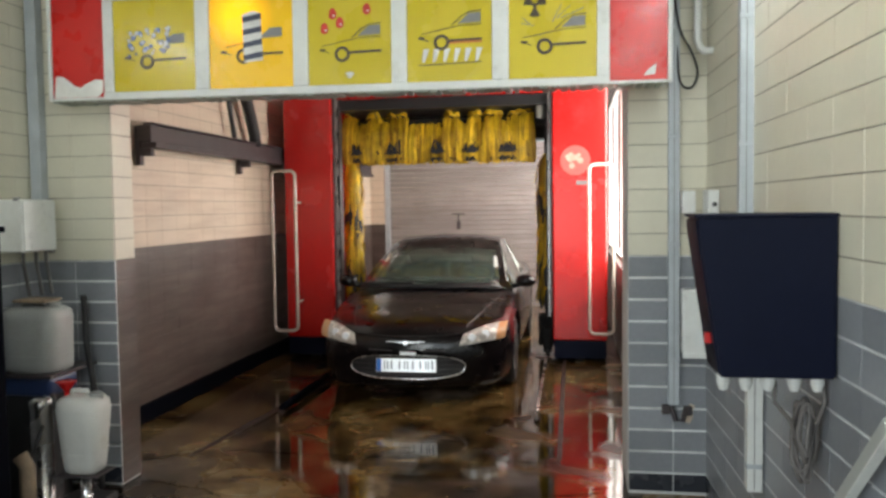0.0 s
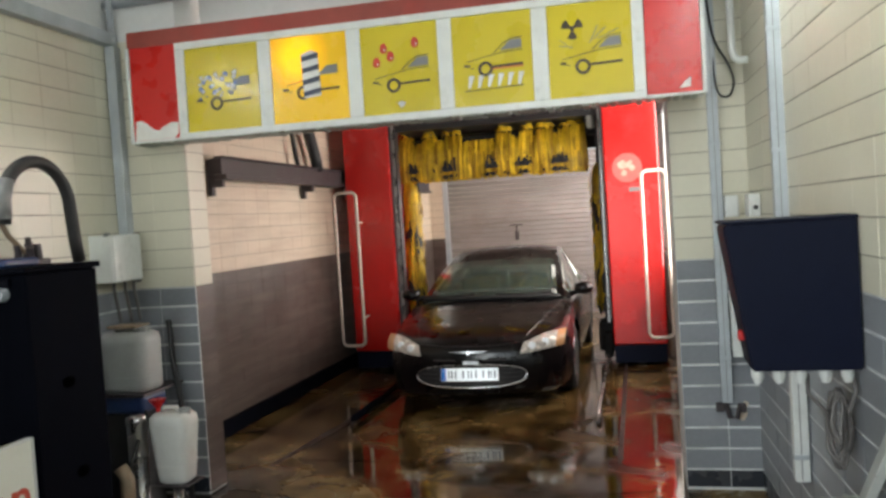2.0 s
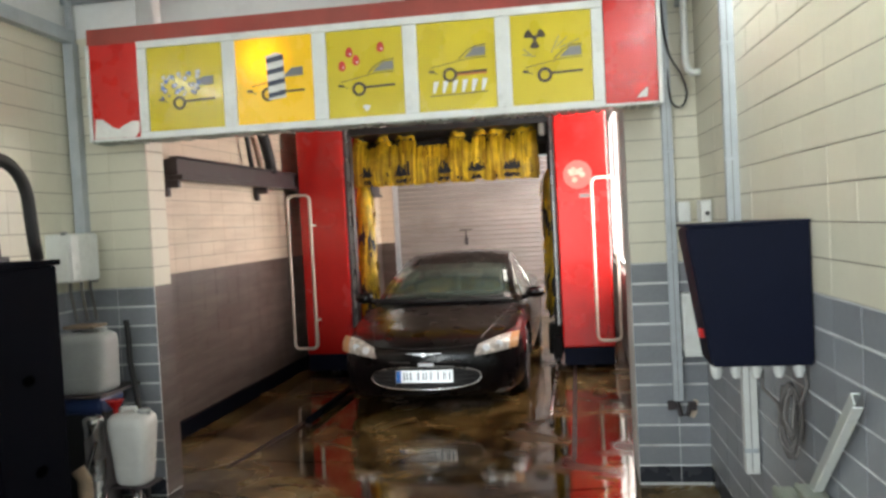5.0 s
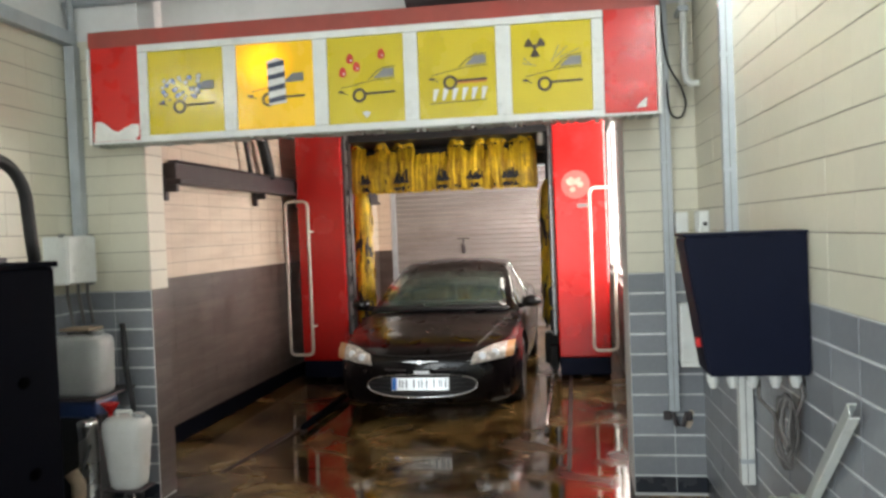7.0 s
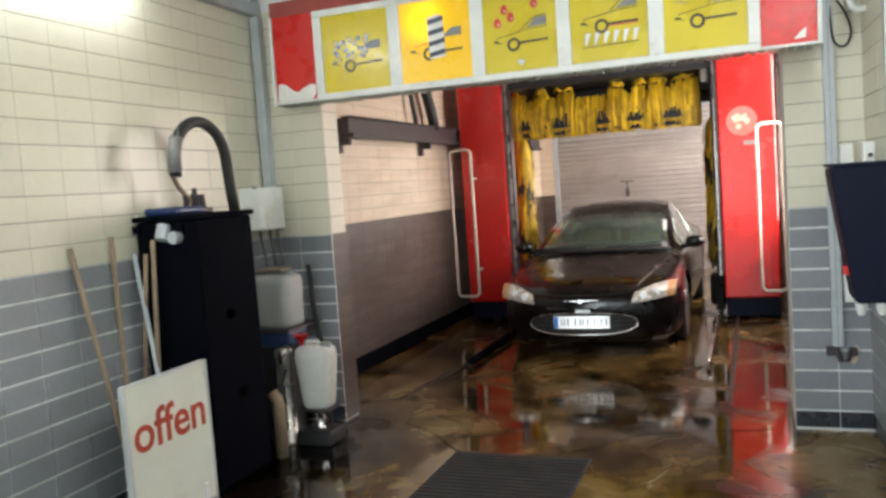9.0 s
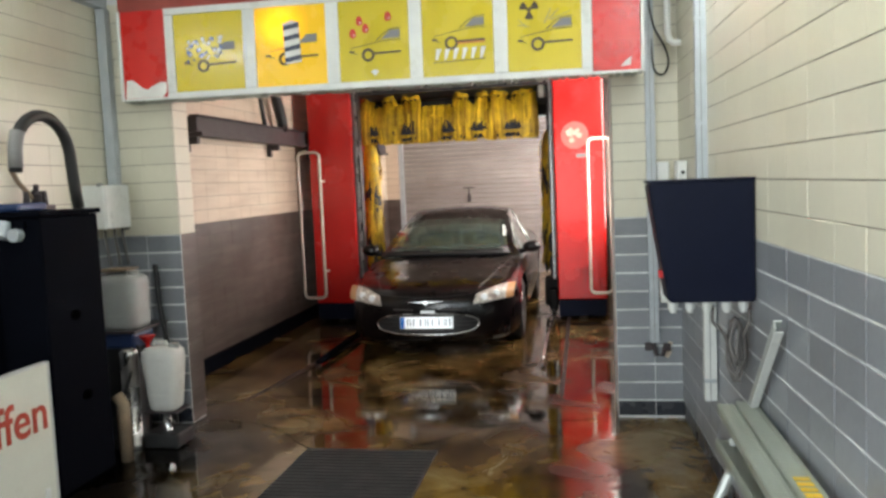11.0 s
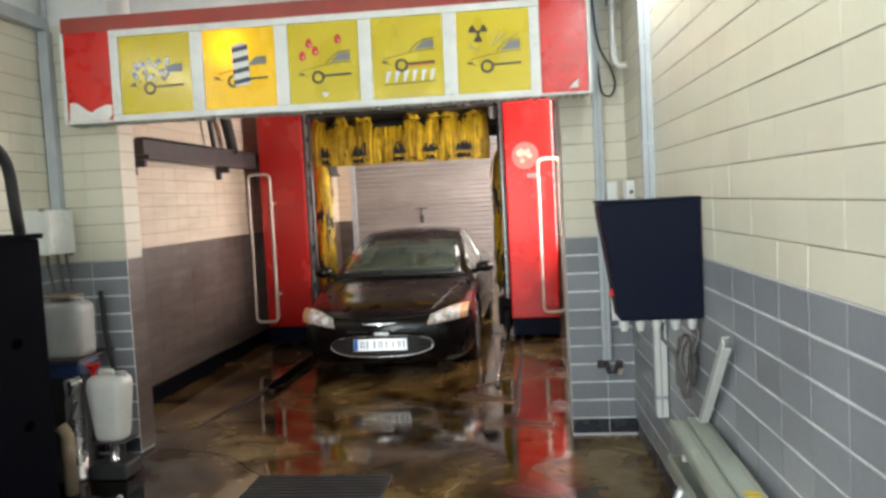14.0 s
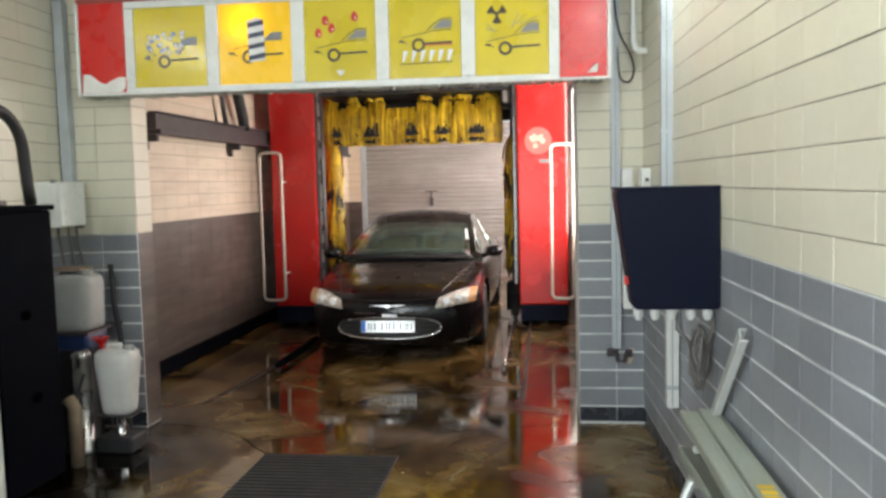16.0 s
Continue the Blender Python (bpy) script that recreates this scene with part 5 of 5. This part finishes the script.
tube(lb, smooth_line([(-0.10, 0, 0.95), (-0.085, 0.01, 0.55), (-0.055, 0, 0.22), (0.015, -0.01, 0.06), (0.045, -0.01, -0.05), (0.02, 0, -0.125), (-0.03, 0.0, -0.12), (-0.055, 0.01, -0.03), (-0.06, 0.02, 0.25), (-0.065, 0.03, 0.9)]), 0.0065, 8)
part("cable_line", lb, M["black_rubber"], lp, smooth=True)

# metal profiles stacked along the wall
def profile(label, x, z0, z1, w, y0, y1, key):
    t = thing("metal_profile", label, "profile", (x, 0, 0), "stacked metal profiles")
    b = bmesh.new()
    for a, c, h0, h1 in ((-w / 2, w / 2, 0.008, 0.016), (-w / 2, -w / 2 + 0.006, -0.022, 0.008), (w / 2 - 0.006, w / 2, -0.022, 0.008), (-w / 2 + 0.004, -w / 2 + 0.016, 0.016, 0.021), (w / 2 - 0.020, w / 2 - 0.012, 0.016, 0.019)):
        vs = box(b, a, c, y1, y0, h0, h1, 0.002)
    for v in b.verts:
        v.co.z += z0 + (z1 - z0) * (v.co.y - y0) / (y1 - y0)
    part("extrusion", b, M[key], t)
    return t


profile("long dull grey-green metal profile lying along the wall", 1.985, 0.655, 0.66, 0.085, -1.60, -4.6, "alu_green")
profile("long dull grey-green metal profile lying along the wall", 1.903, 0.645, 0.65, 0.070, -1.60, -4.6, "alu_green")
pr = profile("grey-green metal profile with a lower front end", 1.895, 0.49, 0.58, 0.073, -1.60, -3.2, "alu_green")
yl = thing("yellow_label", "small yellow warning label stuck on a profile", "label", (1.985, -2.55, 0.0))
lb = bmesh.new()
for i in range(5):
    box(lb, -0.025, 0.025, -0.14 + i * 0.045, -0.11 + i * 0.045, 0.6735, 0.6755)
part("label_marks", lb, M["yellow_strip"], yl)
tr = thing("trestle", "pale metal trestle carrying the profiles", "trestle", (1.86, -1.95, 0))
for y in (0.0, -1.15):
    b = bmesh.new()
    zc = 0.487 if y > -1 else 0.552
    box(b, 0.0, 0.17, y - 0.012, y + 0.012, 0.598, 0.622, 0.003)
    box(b, -0.02, 0.17, y - 0.012, y + 0.012, zc - 0.025, zc, 0.003)
    part("crossbar", b, M["alu"], tr)
    for x0, x1, zl in ((-0.005, -0.21, zc - 0.005), (0.155, 0.165, 0.605)):
        b = bmesh.new()
        tube(b, [(x0, y, zl), (x1, y, 0.0)], 0.018, 8)
        part("leg", b, M["alu"], tr)
ln = thing("leaning_profile", "aluminium channel with a white edge leaning on tiles", "profile", (2.000, -0.93, 0.0))
b = bmesh.new()
d = Vector((0.035, -1.20, 1.08))
L_ = d.length
d.normalize()
m = Matrix(((1, 0, 0, 0), (0, d.z, d.y, 0), (0, -d.y, d.z, 0), (0, 0, 0, 1)))
box(b, -0.014, -0.008, -0.006, 0.032, 0, L_ + 0.015, 0.001, m)
box(b, -0.008, 0.014, 0.026, 0.032, 0, L_ + 0.015, 0.001, m)
part("channel", b, M["alu"], ln, "dull aluminium channel")
b = bmesh.new()
box(b, -0.015, 0.016, -0.012, -0.0065, 0, L_, 0.001, m)
part("edge_strip", b, M["white_frame"], ln, "white edge strip")

# ---------------------------------------------------------------- entrance bay, pump side
pc = thing("pump_cabinet", "tall navy steel pump cabinet, shade put into its colour", "cabinet", (-1.725, -1.04, 0))
b = bmesh.new()
box(b, -0.190, 0.225, -0.26, 0.26, 0.03, 1.56, 0.012)
part("casing", b, M["blue_black"], pc)
part("lid", B(-0.200, 0.240, -0.275, 0.275, 1.562, 1.592, bevel=0.006), M["blue_black"], pc)
part("base_frame", B(-0.18, 0.21, -0.245, 0.245, 0, 0.03), M["void"], pc)
for z, y in ((1.0, -0.02), (0.53, 0.03)):
    b = bmesh.new()
    lathe(b, [(0.001, 0), (0.028, 0), (0.03, 0.004), (0.001, 0.004)], n=14, sy=1.5)
    bmesh.ops.transform(b, matrix=Matrix.Translation((0.2255, y, z)) @ pose(0, 0, 0, 0, 90), verts=b.verts)
    part("slot", b, M["void"], pc)
part("door_edge", B(0.2255, 0.232, -0.258, -0.235, 0.05, 1.54, bevel=0.002), M["blue_black"], pc)
b = bmesh.new()
tube(b, [(0.10, -0.262, 1.47), (0.10, -0.31, 1.47)], 0.035, 14)
tube(b, [(0.02, -0.27, 1.54), (0.02, -0.30, 1.46)], 0.04, 12)
part("pressure_gauge", b, M["galv"], pc, "grey gauge and valve body")
for x in (-0.195, -0.08, 0.1):
    part("lid_clip", B(x, x + 0.05, -0.285, -0.262, 1.50, 1.545, bevel=0.004), M["blue_black"], pc)
dp = thing("drip_tray", "blue plastic tray lying on the cabinet", "tray", (-1.80, -1.12, 1.592))
part("tray_body", B(-0.10, 0.14, -0.12, 0.12, 0.0, 0.045, bevel=0.015), M["blue_plastic"], dp)
vv = thing("valve_block", "corroded brass valve cluster on the cabinet", "valve", (-1.76, -0.95, 1.592))
b = bmesh.new()
rr = random.Random(7)
for i in range(9):
    p = Vector((rr.uniform(-.05, .05), rr.uniform(-.07, .07), 0.0))
    tube(b, [p, p + Vector((rr.uniform(-.03, .03), rr.uniform(-.04, .04), rr.uniform(0.05, 0.16)))], rr.uniform(0.012, 0.022), 8)
box(b, -0.06, 0.06, -0.08, 0.08, 0.0, 0.03, 0.006)
part("fittings", b, M["grimy_steel"], vv)
b = bmesh.new()
tube(b, [(-0.03, -0.16, 0.24), (-0.02, -0.12, 0.16), (0.0, -0.05, 0.08), (0.02, 0.02, 0.02)], 0.014, 8)
part("copper_ends", b, M["wood"], vv)
ph = thing("pump_hose", "thick black hose arching above the pump cabinet", "hose", (-1.73, -0.9, 1.592))
b = bmesh.new()
pts = []
for i in range(22):
    a = math.pi * (1.06 - 1.06 * i / 21)
    pts.append((0.0, 0.0 + 0.245 * math.cos(a), 0.29 + 0.250 * math.sin(a)))
pts = [(0, -0.245, 0.22)] + pts + [(0, 0.265, 0.12), (0, 0.285, 0.0)]
tube(b, pts, 0.034, 12)
part("hose_arch", b, M["black_rubber"], ph, smooth=True)
# grey reflection on the hose's rising limb, laid on as a thin tube
b = bmesh.new()
tube(b, [(0, -0.245, 0.24), (0, -0.24, 0.34), (0, -0.21, 0.44)], 0.0385, 12)
part("hose_reflection", b, M["grey_print"], ph, smooth=True)

for key, top, foot in (("wood", (-1.902, -1.793, 1.467), (-1.693, -1.688, 0.0)),
                       ("wood", (-1.913, -1.494, 1.50), (-1.762, -1.657, 0.0)),
                       ("galv", (-1.913, -1.335, 1.391), (-1.602, -1.487, 0.0)),
                       ("wood", (-1.83, -1.335, 1.388), (-1.90, -1.46, 0.0)),
                       ("wood", (-1.773, -1.335, 1.465), (-1.763, -1.465, 0.0))):
    st = thing("broom_stick", "weathered broom handle leaning against the wall" if key == "wood" else "bare metal handle leaning beside the cabinet", "broom", (0, 0, 0), "leaning broom handles")
    b = bmesh.new()
    tube(b, [foot, ((foot[0] + top[0]) / 2, (foot[1] + top[1]) / 2 + 0.006, (foot[2] + top[2]) / 2), top], 0.0135, 8)
    part("handle", b, M[key], st, smooth=True)

ob = thing("open_sign", "white wooden board with faded red lettering on the floor", "sign board", (-1.46, -1.70, 0))
part("board", B(-0.012, 0.012, -0.295, 0.295, 0.06, 0.80, bevel=0.003), M["offen_board"], ob)
eb = bmesh.new()
box(eb, -0.018, 0.016, -0.312, -0.296, 0.04, 0.81, 0.002)
box(eb, -0.018, 0.016, 0.296, 0.308, 0.04, 0.81, 0.002)
box(eb, -0.018, 0.016, -0.296, 0.296, 0.801, 0.812, 0.002)
part("edge_trim", eb, M["alu"], ob)
for y in (-0.2, 0.22):
    b = bmesh.new()
    box(b, -0.20, 0.22, y - 0.02, y + 0.02, 0.0, 0.04, 0.006)
    box(b, -0.02, 0.02, y - 0.019, y + 0.019, 0.04, 0.16, 0.004)
    part("foot", b, M["white_frame"], ob)
fc = bpy.data.curves.new("lettering", 'FONT')
fc.body, fc.size, fc.extrude, fc.offset = "offen", 0.268, 0.001, 0.0035
fc.align_x, fc.align_y = 'CENTER', 'CENTER'
tmp = new("lettering", fc)
bpy.context.view_layer.update()
tm = bpy.data.meshes.new_from_object(tmp.evaluated_get(bpy.context.evaluated_depsgraph_get()))
bpy.data.objects.remove(tmp)
bpy.data.curves.remove(fc)
tm.materials.clear()
tm.materials.append(M["offen_red"])
lt = new("lettering", tm)
lt.parent = ob
lt.matrix_basis = pose(0.0135, 0.0, 0.555, 90, 0, 90)
tagged(lt, "faded red painted word")


def canister(name, label, at, w, h, key, taper=0.0):
    c = thing(name, label, "canister", at)
    b = bmesh.new()
    lathe(b, [(w * (0.40 - taper * 0.8), 0.0), (w * (0.47 - taper * 0.8), 0.015), (w * (0.485 - taper * 0.72), 0.05), (w * (0.49 - taper * 0.32), h * 0.5), (w * 0.50, h * 0.82), (w * 0.48, h * 0.93), (w * 0.40, h * 0.985), (w * 0.20, h)], n=28, sy=0.8, power=3.6)
    body = part("body", b, M[key], c, smooth=True)
    b = bmesh.new()
    tube(b, [(-w * 0.26, 0, h * 0.97), (-w * 0.22, 0, h * 1.06), (w * 0.10, 0, h * 1.06), (w * 0.15, 0, h * 0.97)], 0.013, 8)
    part("handle", b, M[key], c, smooth=True)
    b = bmesh.new()
    lathe(b, [(0.035, 0), (0.037, 0.03), (0.030, 0.035)], (w * 0.30, 0, h * 0.965), n=16)
    part("cap", b, M["plastic_white"], c)
    for a in (0.25, 0.55):
        b = bmesh.new()
        r0 = w * (0.487 - taper * (0.82 - a))
        lathe(b, [(r0 - 0.004, h * a), (r0 + 0.004, h * a + 0.006), (r0 - 0.004, h * a + 0.012)], n=28, sy=0.8, power=3.6)
        part("rib", b, M[key], c, smooth=True)
    return c


shelf = thing("wall_bracket", "dark bracket shelf with a blue rim under the canister", "shelf", (-1.80, -0.12, 0))
part("shelf_plate", B(-0.16, 0.17, -0.15, 0.30, 0.735, 0.752, bevel=0.004), M["grimy_steel"], shelf)
b = bmesh.new()
box(b, -0.17, 0.15, -0.13, 0.13, 0.63, 0.733, 0.02)
part("blue_tub", b, M["blue_plastic"], shelf)
part("stand", B(-0.15, 0.10, -0.10, 0.12, 0, 0.63, bevel=0.01), M["black"], shelf)
canister("canister", "grey-white plastic canister with a stained lid", (-1.800, -0.12, 0.752), 0.345, 0.37, "plastic_white")
b = thing("lid_board", "stained wooden lid on the canister", "lid", (-1.800, -0.12, 1.148))
part("lid_plate", B(-0.10, 0.10, -0.08, 0.08, 0, 0.018, bevel=0.004), M["wood"], b)

dosing = thing("dosing_pump", "chromed dosing pump with a dark motor base", "pump", (-1.42, -0.30, 0))
b = bmesh.new()
lathe(b, [(0.05, 0), (0.055, 0.05), (0.045, 0.08), (0.028, 0.09), (0.028, 0.225), (0.04, 0.232)], n=20)
part("pump_body", b, M["chrome"], dosing, smooth=True)
part("motor_base", B(-0.13, 0.12, -0.10, 0.12, 0.0, 0.10, bevel=0.015), M["black_rubber"], dosing)
part("support_plate", B(-0.12, 0.12, -0.09, 0.10, 0.232, 0.24), M["grimy_steel"], dosing)
canister("canister", "white jerrycan with a dirty top on a small pump", (-1.418, -0.30, 0.24), 0.262, 0.42, "plastic_white_b", 0.13)
sp = thing("steel_cylinder", "shiny upright steel filter cylinder", "filter", (-1.63, -0.36, 0))
b = bmesh.new()
lathe(b, [(0.07, 0), (0.07, 0.03), (0.055, 0.04), (0.055, 0.60), (0.06, 0.61), (0.06, 0.64), (0.03, 0.66)], n=24)
part("cylinder", b, M["steel"], sp, smooth=True)
pl = thing("floor_pipe", "pale brown plastic pipe standing beside the filter", "pipe", (-1.53, -0.62, 0))
b = bmesh.new()
tube(b, [(0, 0, 0.0), (0.0, 0, 0.36), (-0.04, 0, 0.42)], 0.04, 12)
part("pipe_run", b, M["wood"], pl, smooth=True)
for i, pts in enumerate((((-1.60, -0.30, 0.66), (-1.55, -0.34, 0.60), (-1.50, -0.30, 0.42), (-1.47, -0.22, 0.20), (-1.42, -0.16, 0.05)),
                         ((-1.66, 0.10, 1.16), (-1.645, 0.09, 1.05), (-1.635, 0.08, 0.88), (-1.60, 0.08, 0.62), (-1.58, 0.08, 0.30), (-1.57, 0.08, 0.0)),
                         ((-1.70, -0.45, 0.02), (-1.66, -0.52, 0.20), (-1.60, -0.50, 0.36), (-1.58, -0.42, 0.52)))):
    dh = thing("dosing_hose", "thin black dosing hose between pump and canister", "hose", (0, 0, 0), "dosing hoses")
    b = bmesh.new()
    tube(b, smooth_line(pts), 0.018 if i == 1 else 0.012, 8)
    part("hose_line", b, M["black_rubber"], dh, smooth=True)
rb = thing("red_funnel", "small red plastic funnel behind the jerrycan", "funnel", (-1.57, -0.22, 0.66))
b = bmesh.new()
lathe(b, [(0.012, -0.06), (0.014, 0.0), (0.05, 0.05), (0.055, 0.055)], n=16)
part("funnel_body", b, M["led_red"], rb)
jb = thing("junction_box", "pale grey square junction box on the pillar", "junction box", (-1.90, 0.05, 1.43))
part("casing", B(-0.088, 0.080, -0.25, 0.045, 0, 0.30, bevel=0.012), M["white_frame"], jb)
part("cover", B(0.0805, 0.090, -0.242, 0.038, 0.008, 0.292, bevel=0.003), M["white_frame"], jb)
for y, z in ((-0.235, 0.298), (0.05, 0.292), (0.05, 0.0)):
    lug = bmesh.new()
    tube(lug, [(0.03, y, z), (0.06, y, z)], 0.016, 10)
    part("corner_lug", lug, M["grey_print"], jb)
for x, y in ((-0.03, -0.10), (0.0, -0.03), (0.03, 0.02)):
    b = bmesh.new()
    tube(b, [(x, y, 0.0), (x, y, -0.06), (x + 0.01, y + 0.03, -0.26)], 0.010, 8)
    part("cable_tail", b, M["cable"], jb)
cd = thing("cable_trunking", "grey trunking rising up the wall corner", "trunking", (-1.94, 0.12, 1.73))
part("duct", B(-0.035, 0.035, -0.02, 0.046, 0, 1.22, bevel=0.003), M["galv"], cd)
tk = thing("cable_trunking", "long grey metal trunking along the top of the tiles", "trunking", (-1.985, 0, 2.955))
tkb = B(-0.003, 0.065, -4.6, 0.165, 0, 0.085, bevel=0.004)
for v in tkb.verts:
    v.co.x += SKEW * (PL - v.co.y)
part("duct", tkb, M["galv"], tk)
for z, x0, x1, r in ((3.33, -1.95, -0.2, 0.020), (3.22, -1.98, -1.15, 0.024)):
    t = thing("ceiling_pipe", "grey painted pipe above the sign", "pipe", (0, 0, z))
    b = bmesh.new()
    tube(b, [(x0, 0.14, 0), (x1, 0.14, 0), (x1 + 0.06, 0.15, 0.03), (x1 + 0.08, 0.16, 0.5)], r, 10)
    part("pipe_run", b, M["galv"], t, smooth=True)
t = thing("ceiling_pipe", "grey upright pipe in the wall corner", "pipe", (-1.93, 0.12, 3.04))
b = bmesh.new()
tube(b, [(0, 0, 0), (0, 0, 0.85)], 0.022, 10)
part("pipe_run", b, M["galv"], t, smooth=True)
hd = thing("hanging_drum", "dark round drum mounted above the sign", "drum", (0.60, 0.10, 3.10))
b = bmesh.new()
tube(b, [(-0.32, 0, 0), (0.32, 0, 0)], 0.11, 20)
box(b, -0.05, 0.05, -0.03, 0.40, 0.05, 0.10, 0.005)
part("drum_body", b, M["grimy_steel"], hd)


def tube_lamp(x, y, z, length, lab):
    t = thing("tube_lamp", lab, "lamp", (x, y, z), "fluorescent lamps")
    part("housing", B(-0.045, 0.045, -length / 2, length / 2, 0.02, 0.07, bevel=0.006), M["lamp_body"], t)
    b = bmesh.new()
    tube(b, [(0, -length / 2 + 0.03, 0), (0, length / 2 - 0.03, 0)], 0.017, 10)
    part("glowing_tube", b, M["tube_glow" if x < 0 else "tube_glow_b"], t)
    part("bracket", B(-0.02, 0.02, -0.05, 0.05, 0.07, CEIL - z), M["lamp_body"], t)


tube_lamp(-1.80, -1.95, 2.88, 1.6, "lit fluorescent tube lamp over the pump cabinet")
tube_lamp(1.80, -1.35, 2.98, 1.6, "lit fluorescent tube lamp over the control cabinet")
# two more lamps, out of view, added to brighten the east wall
tube_lamp(1.80, -3.1, 2.98, 1.6, "added unseen tube lamp brightening the wall by the profiles")
tube_lamp(1.80, -4.85, 2.98, 1.6, "added unseen tube lamp brightening the wall nearer the entrance")

mt = thing("rubber_mat", "ribbed black rubber mat on the wet floor", "mat", (-0.01, -1.15, 0))
b = bmesh.new()
box(b, -0.43, 0.41, -0.75, 0.79, 0, 0.010, 0.003)
part("mat_base", b, M["mat_rubber"], mt)
b = bmesh.new()
for i in range(30):
    y = -0.73 + i * 0.05
    box(b, -0.42, 0.40, y, y + 0.022, 0.010, 0.016)
part("ribs", b, M["mat_rubber"], mt)

# ---------------------------------------------------------------- tiles, piece by piece
tile_meshes = {}


def tile_data(w, h, mk):
    key = (round(w, 3), round(h, 3), mk)
    if key not in tile_meshes:
        tile_meshes[key] = mesh_of(tile_mesh("tile", w, h), "tile", M[mk])
    return tile_meshes[key]


def tiled(parent, origin, angle, length, phase, z_top, near, kinds, joint, grouts):
    """Tiles in a stack bond along a wall from origin, turned by angle, its face towards the turned -y.
    near: the stretch along the wall and the height up to which tiles are objects of their own."""
    m = pose(*origin, 0, 0, angle)
    for z0, z1, gk in ((0.0, ZB, grouts[0]), (ZB, z_top, grouts[1])):
        o = new("grout", mesh_of(B(0, length, -0.006, 0, z0, z1), "grout", M[gk]))
        o.parent, o.matrix_basis = parent, m
    far = {}
    us = [0.0]
    u = phase
    while u < length - 0.03:
        if u > 0.03:
            us.append(u)
        u += 0.25
    us.append(length)
    z, k = 0.0, 0
    while z < z_top - 0.02:
        h = 0.1125 if k == 0 else H
        mk = kinds[0] if k == 0 else kinds[1] if k <= 10 else kinds[2]
        g = (joint if kinds[1] == "tile_grey" else 0.0025) if k <= 10 else 0.0045
        for a, b in zip(us, us[1:]):
            gv = 0.0045 if k <= 10 and kinds[1] == "tile_grey" else 0.0010
            w = b - a - gv
            tilt = (random.uniform(-.25, .25), 0, random.uniform(-.25, .25))
            p = m @ pose(a + gv / 2, 0.0012 - random.random() * 0.0010, z + g / 2, *tilt)
            if near[0] <= a and b <= near[1] + 0.3 and z < near[2]:
                o = new("tile", tile_data(w, h - g, mk))
                o.parent, o.matrix_basis = parent, p
            else:
                far.setdefault(mk, []).append((p, w, h - g))
        z += h
        k += 1
    for mk, lot in far.items():
        vs, fs = [], []
        for p, w, h in lot:
            b, t = 0.0014, 0.010
            i = len(vs)
            for y, d in ((0, 0), (-t + b, 0), (-t, b)):
                vs += [tuple(p @ Vector(q)) for q in ((d * 0.55, y, d), (w - d * 0.55, y, d), (w - d * 0.55, y, h - d), (d * 0.55, y, h - d))]
            for r in (0, 4):
                for c in range(4):
                    e = (c + 1) % 4
                    fs.append((i + r + c, i + r + e, i + r + 4 + e, i + r + 4 + c))
            fs.append((i + 8, i + 9, i + 10, i + 11))
        d = bpy.data.meshes.new("far_tiles")
        d.from_pydata(vs, [], fs)
        d.materials.append(M[mk])
        o = new("far_tiles", d)
        o.parent = parent
        tagged(o, kind="stuff")


clean = ("tile_navy", "tile_grey", "tile_cream")
lg = ("grout_light", "grout_dark")
soil = ("tile_soiled", "tile_soiled", "tile_warm")
# the east wall's face looks to -x, the west walls' to +x
tiled(wall_east, (XR, PR, 0), -90 + math.degrees(math.atan(SKEW)), PR + 7.0, 0.235, ZT, (0.0, 3.6, 2.2), clean, 0.0095, lg)
tiled(wall_west, (XL + SKEW * (PL + 4.6), -4.6, 0), 90 + math.degrees(math.atan(SKEW)), 4.6 + PL, 0.08, ZT, (1.6, 5.1, 2.2), clean, 0.0095, lg)
tiled(pillar_east, (JR, PR, 0), 0, XR - JR, 0.25, 2.9, (0, 1, 2.9), clean, 0.0125, lg)
tiled(pillar_west, (XL, PL, 0), 0, JL - XL + 0.0095, 0.25, 2.9, (0, 1, 2.9), clean, 0.0125, lg)
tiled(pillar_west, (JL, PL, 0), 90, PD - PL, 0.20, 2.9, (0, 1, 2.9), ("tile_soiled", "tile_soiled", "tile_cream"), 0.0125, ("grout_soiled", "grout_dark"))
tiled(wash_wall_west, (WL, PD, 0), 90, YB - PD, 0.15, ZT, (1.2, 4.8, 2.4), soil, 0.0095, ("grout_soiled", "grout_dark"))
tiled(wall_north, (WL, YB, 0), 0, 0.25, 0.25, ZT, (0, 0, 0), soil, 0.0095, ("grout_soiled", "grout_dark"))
